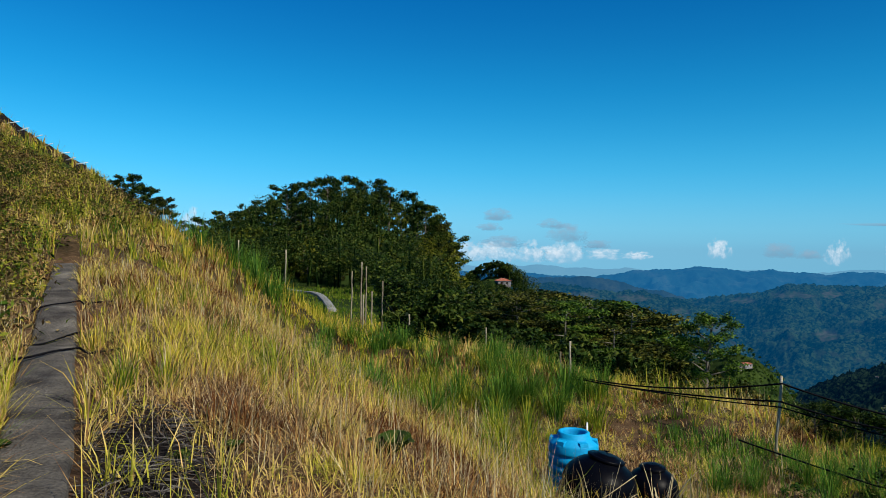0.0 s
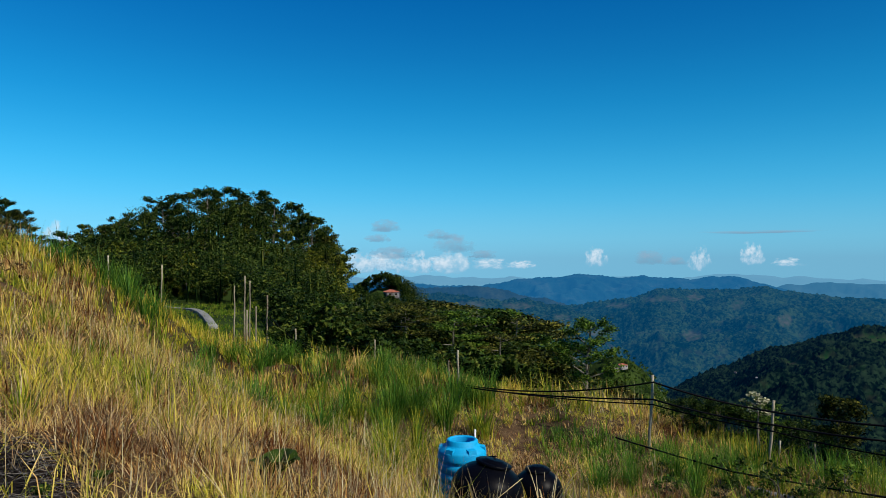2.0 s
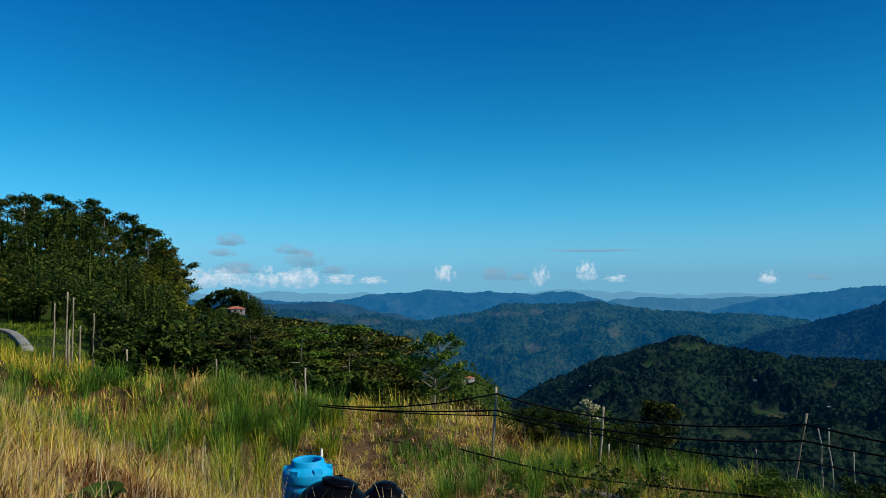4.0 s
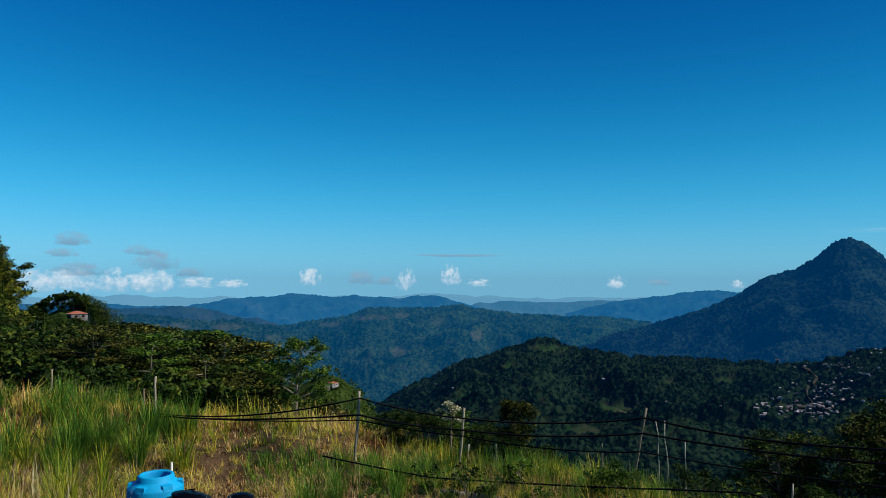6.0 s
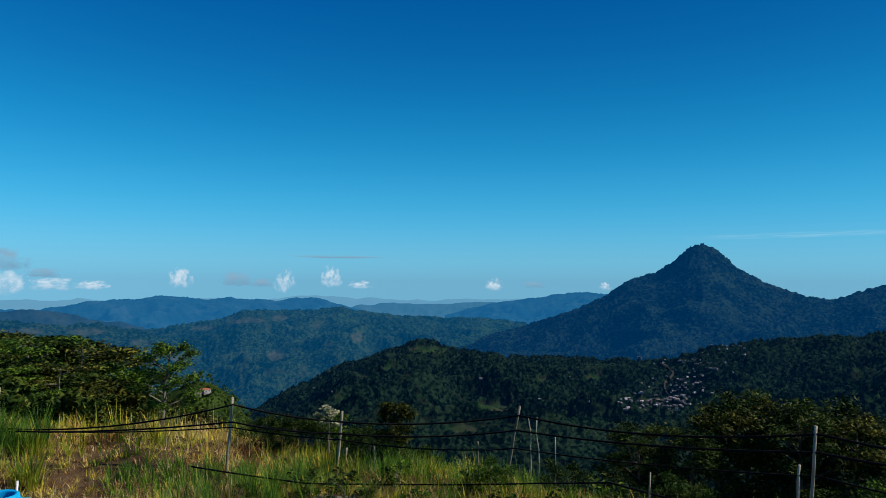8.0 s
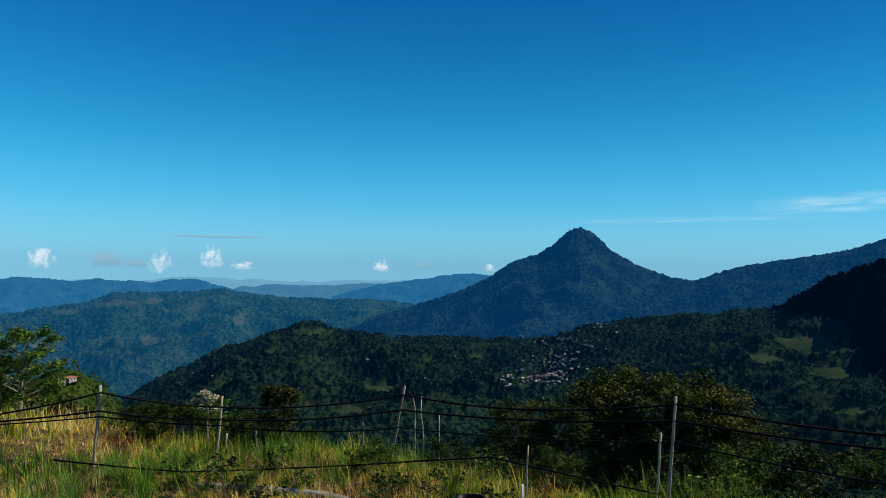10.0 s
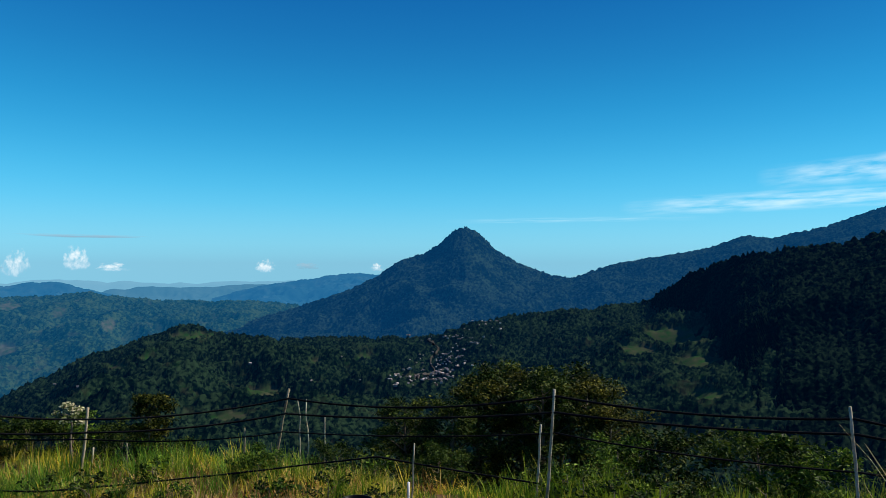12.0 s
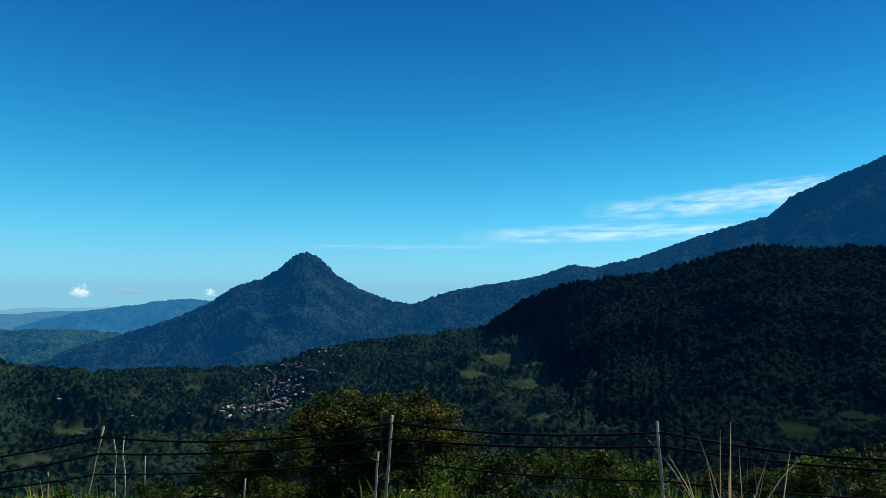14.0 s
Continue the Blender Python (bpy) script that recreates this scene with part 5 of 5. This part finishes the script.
# ---- houses ----
def house(label, w, l, h, roof_h, roof, category="house", group=""):
    t = thing("house", label, category, group)
    part_of("wall", mesh_of("wall", *box(0, 0, h / 2 - 0.5, w, l, h + 1), M_WALL, False), t)
    o = 0.4
    v = np.array([(-w / 2 - o, -l / 2 - o, h - 0.1), (w / 2 + o, -l / 2 - o, h - 0.1), (w / 2 + o, l / 2 + o, h - 0.1), (-w / 2 - o, l / 2 + o, h - 0.1), (0, -l / 2 - o, h + roof_h), (0, l / 2 + o, h + roof_h)])
    f = [(0, 3, 5, 4), (1, 4, 5, 2), (0, 4, 1, 1), (3, 2, 5, 5), (0, 1, 2, 3)]
    me = bpy.data.meshes.new("roof")
    me.from_pydata(v.tolist(), [], [tuple(dict.fromkeys(q)) for q in f])
    me.materials.append(roof)
    part_of("roof", me, t)
    for k in (-1, 1):
        part_of("window", mesh_of("window", *box(k * w * 0.22, -l / 2 - 0.02, h * 0.55, w * 0.16, 0.1, h * 0.35), M_NET, False), t)
    return t


red = house("small house with a red roof among the trees", 7.0, 5.0, 2.6, 1.2, M_ROOF_RED)
plant_at(red, 5.15, 298, 0.85, 15, z=EYE + 298 * math.tan(radians(-2.58)))


# the village on the valley slope, and a house on the spur
cottage = [house("small pale village house with a metal roof", 5.0, 7.0, 2.6, 1.0, M_ROOF_GREY, group="village houses"), house("small pale village house with a faded pinkish roof", 4.5, 6.0, 2.6, 1.0, M_ROOF_GREY, group="village houses"), house("long white village building with a grey roof", 6.0, 13.0, 3.2, 1.1, M_ROOF_GREY, group="village houses")]
gen = np.random.default_rng(29)
VILLAGE = ((61.2, -9.1, 1.3, 0.3, 46), (63.0, -8.2, 0.9, 0.6, 52), (64.0, -7.5, 0.7, 0.4, 26), (63.6, -5.75, 1.6, 0.12, 22), (65.4, -6.3, 0.8, 0.3, 16), (66.8, -4.4, 0.9, 0.35, 16), (57.5, -8.6, 2.0, 0.6, 6))
i = 0
for va, ve, wa, we, count in VILLAGE:
    for _ in range(count):
        x, y, z = on_slope(10, va + gen.normal() * wa, ve + gen.normal() * we)
        plant_at(cottage[(0, 0, 1, 2, 0)[i % 5]], math.degrees(math.atan2(x, y)), math.hypot(x, y), gen.uniform(0.3, 0.62), gen.uniform(0, 180), z=z + 0.6)
        i += 1


def track(places, wide, label):
    """A pale earth road that winds over the far slope."""
    k = np.linspace(0, len(places) - 1, 14 * len(places))
    a, e = (np.interp(k, range(len(places)), [p[c] for p in places]) for c in (0, 1))
    a, e = a + 0.08 * np.sin(k * 5), e + 0.03 * np.sin(k * 7)
    t = np.stack([np.gradient(a), np.gradient(e)], -1)
    t /= np.linalg.norm(t, axis=1)[:, None] + 1e-9
    rims = []
    for side in (-wide, wide):
        q = np.array([on_slope(10, az - side * dy, el + side * dx) for az, el, (dx, dy) in zip(a, e, t)])
        ker = np.ones(5) / 5
        rims.append(np.stack([np.convolve(np.pad(q[:, c], 2, mode="edge"), ker, mode="valid") for c in range(3)], -1) + [0, 0, 1.0])
    low = [r - np.array([0, 0, 5.0]) for r in rims]
    v = np.stack([rims[0], rims[1], low[1], low[0]], 1).reshape(-1, 3)
    i, j = np.meshgrid(np.arange(len(k) - 1), np.arange(4), indexing="ij")
    f = np.stack([i * 4 + j, i * 4 + (j + 1) % 4, (i + 1) * 4 + (j + 1) % 4, (i + 1) * 4 + j], -1).reshape(-1, 4)
    tagged(new("road", mesh_of("road", v, f, M_TRACK)), label, "road", kind="structure")


track(((61.6, -5.9), (62.4, -6.3), (62.7, -6.8), (61.9, -7.5), (62.3, -8.6), (60.6, -8.9)), 0.06, "pale earth road winding through the village")
for az, el in ((33.0, -8.3), (34.6, -8.6), (47, -7.6)):
    x, y, z = on_slope(10, az, el)
    plant_at(cottage[0], math.degrees(math.atan2(x, y)), math.hypot(x, y), 0.6, 40, z=z + 0.3)
spur = house("white spur house with a pale red roof among trees", 8.0, 6.0, 3.0, 1.4, M_ROOF_RED)
plant_at(spur, 24.5, 290, 0.45, 20)
annex = house("low white house with a grey roof on the green spur", 8.0, 6.0, 2.6, 1.2, M_ROOF_GREY)
plant_at(annex, 23.95, 288, 0.42, 50)


# ---- scrub, sheet and stakes on the mound ----
SCRUB = [tree("bush", "low olive scrub bush on the dry mound", 1.1, 0.75, 0.05, 90 + i, mt, 360, 0.15, 6, 0.4, category="bush", group="scrub on the mound", drop=0.5) for i, mt in enumerate((M_LEAF_WARM, M_LEAF_LIGHT, M_SCRUB))]
gen = np.random.default_rng(41)
for i in range(110):
    az, q = gen.uniform(-40, -27.5), gen.uniform(12, 40)
    x, y = polar(az, q)
    if NX * x + NY * y < -1.1 - 0.02 * q:
        plant_at(SCRUB[(0, 2, 1, 2, 0)[i % 5]], az, q, gen.uniform(0.35, 0.8), gen.uniform(0, 360))


def scrub_cover(name, label, n, seed, material):
    """Low tangled growth that covers the mound: stems and leaves in one mesh."""
    g = np.random.default_rng(seed)
    pieces = []
    for i in range(n):
        az, q = g.uniform(-40, -23), g.uniform(9, 43)
        x, y = polar(az, q)
        d = NX * x + NY * y
        if not (d < -0.95 or (q > 18 + 14 * g.uniform(0, 1) and az < -23)):
            continue
        z, h = ground_z(x, y), g.uniform(0.22, 0.6)
        for k in range(2):
            pieces.append(tube([(x, y, z - 0.1), (x + g.normal() * 0.15, y + g.normal() * 0.15, z + h)], [0.012, 0.005], 4))
        c = np.array([x, y, z]) + g.normal(size=(70, 3)) * np.array([0.3, 0.3, 0]) + np.outer(g.uniform(0.02, 1.1, 70) * h, [0, 0, 1])
        pieces.append(leaves(c, 0.11, g, 0.3, 0.42))
    return tagged(new(name, mesh_of(name, *joined(pieces), material, False)), label, "scrub", kind="stuff")


scrub_cover("olive_scrub", "tangled olive green scrub over the mound", 420, 71, M_LEAF_WARM)
scrub_cover("brown_scrub", "withered brown scrub over the mound", 820, 72, M_SCRUB)
scrub_cover("green_scrub", "leafy green scrub over the mound", 70, 73, M_LEAF)


def crest_el(az):
    q = np.linspace(15, 60, 90)
    x, y = polar(az, q)
    e = np.arctan2(land(x, y, False) - EYE, q)
    k = int(np.argmax(e))
    return q[k]


def black_sheet():
    """A black sheet that lies along the top of the mound."""
    a = np.linspace(-37, -28.2, 36)
    rows_ = []
    for az in a:
        q = crest_el(az)
        rows_.append([(*polar(az, q - k), ) for k in (0.2, 0.9, 1.6, 2.4)])
    p = np.array(rows_)
    z = land(p[..., 0], p[..., 1], False) + np.array([0.55, 0.42, 0.3, 0.12]) + 0.07 * fbm(p[..., 0] * 3, p[..., 1] * 3, 1.0, 2, 3)
    v = np.concatenate([p, z[..., None]], -1).reshape(-1, 3)
    low = v - np.array([0, 0, 0.03])
    i, j = np.meshgrid(np.arange(35), np.arange(3), indexing="ij")
    f = np.stack([i * 4 + j, (i + 1) * 4 + j, (i + 1) * 4 + j + 1, i * 4 + j + 1], -1).reshape(-1, 4)
    tagged(new("ground_sheet", mesh_of("ground_sheet", np.vstack([v, low]), np.vstack([f, f[:, ::-1] + len(v)]), M_NET)), "black plastic ground sheet along the top of the mound", "sheet")
    gen = np.random.default_rng(5)
    for az in (-33.4, -32.6, -31.8, -31.0, -30.2, -29.6, -29.0):
        q = crest_el(az) - gen.uniform(1.0, 2.4)
        x, y = polar(az, q)
        v, f = tube([(-0.2, 0, -0.06), (0.3, 0.02, 0.06), (0.75, 0.0, 0.16)], [0.028, 0.028, 0.022], 6)
        ob = tagged(new("stake", mesh_of("stake", v, f, M_WHITE)), "pale bamboo stake that holds the black sheet", "stake", "stakes on the mound")
        ob.matrix_basis = pose(float(x), float(y), ground_z(x, y) + 0.1, 0, 0, gen.uniform(-25, 25))


black_sheet()

# ---- tall dry stalks by the bank ----
def stalks(az, r, n, tall, seed, label, material):
    g = np.random.default_rng(seed)
    a = g.uniform(0, 2 * np.pi, n)
    v, f = blades(g.normal(size=n) * 0.16, g.normal(size=n) * 0.16, np.zeros(n) - 0.05, tall * g.uniform(0.5, 1.1, n), g.uniform(0.02, 0.045, n), a, 0.02 + 0.13 * g.uniform(0, 1, n), g.uniform(0.0, 1.0, n) ** 1.5 * 2.4, 6)
    ob = tagged(new("stalk_clump", mesh_of("stalk_clump", v, f, material)), label, "grass", "dry stalks")
    ob.location = spot(az, r)


for i, (az, r, n, tall) in enumerate(((100.2, 7.3, 70, 2.2), (101.8, 7.6, 50, 1.9), (97.0, 8.0, 12, 1.5), (103.6, 8.0, 14, 1.7), (19.0, 10.6, 26, 1.0), (20.6, 11.2, 18, 0.9), (18.0, 10.3, 16, 0.9), (14.2, 9.6, 8, 0.9))):
    stalks(az, r, n, tall, 300 + i, "tall pale dry grass stalks that bend at the tips", M_STALK)


def path_hose(s0, seed):
    """A thin black hose that lies across the path."""
    k = np.linspace(-1, 1, 24)
    s = s0 + 0.5 * k + 0.12 * np.sin(3 * k + seed)
    d = -0.25 + 0.75 * k
    x, y = UX * s + NX * d, UY * s + NY * d
    z = land(x, y) + np.where(np.abs(d + 0.25) < 0.32, 0.125, 0.05)
    tagged(new("hose", mesh_of("hose", *tube(np.stack([x, y, z], -1), np.full(24, 0.013), 6), M_HOSE)), "thin black hose lying across the concrete path", "hose", "hoses on the path")


path_hose(8.2, 0)
path_hose(9.4, 1)
path_hose(11.6, 2)


def brushwood():
    """Short grey twigs that lie on the burnt spot."""
    g = np.random.default_rng(88)
    pieces = []
    for i in range(2600):
        x, y = g.uniform(-3.5, -0.9), g.uniform(3.4, 6.5)
        if g.uniform() > charred(np.array(x), np.array(y)):
            continue
        a, ln = g.normal() * 0.9 + 0.2, g.uniform(0.06, 0.3)
        k = np.linspace(-0.5, 0.5, 3)
        px, py = x + math.cos(a) * ln * k, y + math.sin(a) * ln * k
        z = land(px, py) + g.uniform(0.005, 0.05) + np.array([0, g.normal() * 0.012, 0.02 * g.normal()])
        rad = g.uniform(0.002, 0.0055)
        pieces.append(tube(np.stack([px, py, z], -1), [rad, rad, rad * 0.6], 4))
    tagged(new("brushwood", mesh_of("brushwood", *joined(pieces), M_TWIG)), "charred grey twigs scattered over burnt soil", "twigs", kind="stuff")


brushwood()

# ---- clouds ----
def cloud_material(name, low, high, dense, puff):
    """Soft vapour: thick in the middle, ragged at the rim, with a flat foot."""
    m = bpy.data.materials.new(name)
    m.use_nodes = True
    n, l = m.node_tree.nodes, m.node_tree.links
    n.remove(n["Principled BSDF"])

    def calc(op, a, b, clamp=False):
        q = n.new("ShaderNodeMath")
        q.operation, q.use_clamp = op, clamp
        for i, v in enumerate((a, b)):
            if isinstance(v, float):
                q.inputs[i].default_value = v
            else:
                l.new(v, q.inputs[i])
        return q.outputs[0]

    co, info = n.new("ShaderNodeTexCoord"), n.new("ShaderNodeObjectInfo")
    sep = n.new("ShaderNodeSeparateXYZ")
    l.new(co.outputs["Object"], sep.inputs[0])
    tex = n.new("ShaderNodeTexNoise")
    tex.noise_dimensions = "4D"
    tex.inputs["Scale"].default_value, tex.inputs["Detail"].default_value, tex.inputs["Roughness"].default_value = puff, 7.0, 0.6
    l.new(co.outputs["Object"], tex.inputs["Vector"])
    l.new(calc("MULTIPLY", info.outputs["Random"], 40.0), tex.inputs["W"])
    x, z = sep.outputs[0], sep.outputs[2]
    foot = calc("MAXIMUM", calc("MULTIPLY", z, -2.6), z)
    far = calc("ADD", calc("MULTIPLY", x, x), calc("MULTIPLY", foot, foot))
    body = calc("ADD", calc("SUBTRACT", 0.72, far), calc("MULTIPLY", calc("SUBTRACT", tex.outputs["Fac"], 0.5), 3.0))
    cover = calc("MULTIPLY", calc("MULTIPLY", body, 1.25, True), dense)
    rim = calc("MULTIPLY", calc("SUBTRACT", 1.0, far), 4.0, True)
    alpha = calc("MULTIPLY", cover, rim)
    # shading painted into the emission: grey-blue foot, brighter top
    painted_shading = calc("ADD", calc("MULTIPLY", z, 0.7), calc("MULTIPLY", tex.outputs["Fac"], 0.9), True)
    ramp = n.new("ShaderNodeValToRGB")
    for e, p, c in zip(ramp.color_ramp.elements, (0.25, 0.75), (low, high)):
        e.position, e.color = p, (*c, 1.0)
    l.new(painted_shading, ramp.inputs[0])
    em, tr, mx = n.new("ShaderNodeEmission"), n.new("ShaderNodeBsdfTransparent"), n.new("ShaderNodeMixShader")
    l.new(ramp.outputs[0], em.inputs[0])
    l.new(alpha, mx.inputs[0])
    l.new(tr.outputs[0], mx.inputs[1])
    l.new(em.outputs[0], mx.inputs[2])
    l.new(mx.outputs[0], n["Material Output"].inputs["Surface"])
    return m


M_CLOUD = cloud_material("cloud_white", (0.17, 0.31, 0.42), (0.42, 0.48, 0.53), 0.8, 2.6)
M_CLOUD_GREY = cloud_material("cloud_grey", (0.095, 0.19, 0.275), (0.15, 0.245, 0.33), 0.85, 1.6)


def vapour(az, el, wide, tall, material, label, r=4650.0, tilt=0.0):
    """A bowed soft cloud on the backdrop of the sky; el is the height of its foot."""
    k = np.linspace(-1, 1, 13)
    v = np.array([(u, 0.06 * u * u, w) for u in k for w in (-1, 0, 1)])
    f = np.array([(i * 3 + j, (i + 1) * 3 + j, (i + 1) * 3 + j + 1, i * 3 + j + 1) for i in range(12) for j in range(2)])
    ob = tagged(new("backdrop", mesh_of("backdrop", v, f, material)), label, "cloud", kind="structure")
    x, y = polar(az, r)
    ob.matrix_basis = pose(float(x), float(y), EYE + r * math.tan(radians(el)), 0, tilt, -az) @ Matrix.Diagonal((r * radians(wide) / 2, 60, r * radians(tall), 1))


WHITE, GREY = "small white cumulus cloud low over the horizon", "thin grey cloud low over the horizon"
for az, el, w, h in ((2.6, -0.1, 3.6, 1.5), (5.2, -0.1, 3.2, 1.5), (7.6, -0.1, 3.0, 1.6), (10.3, -0.1, 4.0, 1.7), (13.6, 0.0, 4.2, 0.9), (16.3, 0.0, 2.6, 0.6), (1.0, 0.0, 3.4, 0.9), (4.0, 0.2, 2.6, 1.2), (9.0, 0.0, 3.0, 1.0), (22.4, 0.4, 2.2, 1.4), (30.5, 0.2, 2.0, 1.7), (36.8, 0.2, 2.6, 0.6), (34.3, 0.6, 2.2, 1.5), (48.2, 0.2, 1.8, 0.9), (57.4, 0.2, 1.2, 0.6), (-20.5, 1.7, 2.6, 1.9)):
    vapour(az, el, w, h, M_CLOUD, WHITE)
for az, el, w, h in ((4.6, 3.2, 3.4, 0.9), (3.9, 2.2, 2.6, 0.7), (10.8, 1.6, 4.6, 1.4), (9.4, 2.5, 3.4, 0.8), (5.6, 0.9, 5.4, 0.9), (26.8, 0.5, 3.4, 1.1), (35.0, 2.65, 11.0, 0.28), (13.0, 0.9, 3.0, 0.7), (28.6, 0.3, 2.4, 0.7), (51.5, 0.3, 2.4, 0.5)):
    vapour(az, el, w, h, M_CLOUD_GREY, GREY, r=4620.0)


# ---- high thin streaks ----
def streak_material(strength=1.0):
    m = bpy.data.materials.new("cirrus")
    m.use_nodes = True
    n, l = m.node_tree.nodes, m.node_tree.links
    n.remove(n["Principled BSDF"])
    co, mp, tex = n.new("ShaderNodeTexCoord"), n.new("ShaderNodeMapping"), n.new("ShaderNodeTexNoise")
    mp.inputs["Scale"].default_value = (2.6, 1.0, 1.5)
    mp.inputs["Rotation"].default_value = (0, radians(-3), 0)
    tex.inputs["Scale"].default_value, tex.inputs["Detail"].default_value = 1.5, 6.0
    l.new(co.outputs["Object"], mp.inputs[0])
    l.new(mp.outputs[0], tex.inputs["Vector"])
    sep = n.new("ShaderNodeSeparateXYZ")
    l.new(co.outputs["Object"], sep.inputs[0])
    fade = []
    for axis, reach in ((0, 1.0), (2, 1.0)):
        sq = n.new("ShaderNodeMath")
        sq.operation = "MULTIPLY"
        l.new(sep.outputs[axis], sq.inputs[0])
        l.new(sep.outputs[axis], sq.inputs[1])
        inv = n.new("ShaderNodeMath")
        inv.operation, inv.use_clamp = "SUBTRACT", True
        inv.inputs[0].default_value = reach
        l.new(sq.outputs[0], inv.inputs[1])
        fade.append(inv)
    ramp = n.new("ShaderNodeMapRange")
    ramp.inputs["From Min"].default_value, ramp.inputs["From Max"].default_value = 0.36, 0.8
    l.new(tex.outputs["Fac"], ramp.inputs["Value"])
    a, b = n.new("ShaderNodeMath"), n.new("ShaderNodeMath")
    a.operation = b.operation = "MULTIPLY"
    l.new(fade[0].outputs[0], a.inputs[0])
    l.new(fade[1].outputs[0], a.inputs[1])
    l.new(a.outputs[0], b.inputs[0])
    ramp.inputs["To Max"].default_value = strength
    l.new(ramp.outputs[0], b.inputs[1])
    em, tr, mx = n.new("ShaderNodeEmission"), n.new("ShaderNodeBsdfTransparent"), n.new("ShaderNodeMixShader")
    # the streaks glow by themselves, in place of sunlight on them
    em.inputs[0].default_value = (0.44, 0.53, 0.58, 1.0)
    l.new(b.outputs[0], mx.inputs[0])
    l.new(tr.outputs[0], mx.inputs[1])
    l.new(em.outputs[0], mx.inputs[2])
    l.new(mx.outputs[0], n["Material Output"].inputs["Surface"])
    return m


M_CIRRUS, M_CIRRUS_FAINT = streak_material(0.72), streak_material(0.25)


def cirrus(az, el, wide, tall, tilt, material):
    """A bowed thin sheet of high cloud, far off."""
    r = 4700.0
    k = np.linspace(-1, 1, 25)
    v = np.array([(u, 0.06 * u * u, w) for u in k for w in (-1, 0, 1)])
    f = np.array([(i * 3 + j, (i + 1) * 3 + j, (i + 1) * 3 + j + 1, i * 3 + j + 1) for i in range(24) for j in range(2)])
    ob = tagged(new("backdrop", mesh_of("backdrop", v, f, material)), "thin white streak of high cloud", "cloud", kind="structure")
    x, y = polar(az, r)
    ob.matrix_basis = pose(float(x), float(y), EYE + r * math.tan(radians(el)), 0, tilt, -az) @ Matrix.Diagonal((r * radians(wide) / 2, 100, r * radians(tall) / 2, 1))


for az, el, wide, tall, tilt in ((91.5, 5.4, 28, 1.7, -0.6), (99, 7.5, 22, 2.2, -2.0), (104, 8.4, 16, 1.6, -3)):
    cirrus(az, el, wide, tall, tilt, M_CIRRUS)
cirrus(74, 4.3, 22, 0.5, 0, M_CIRRUS_FAINT)
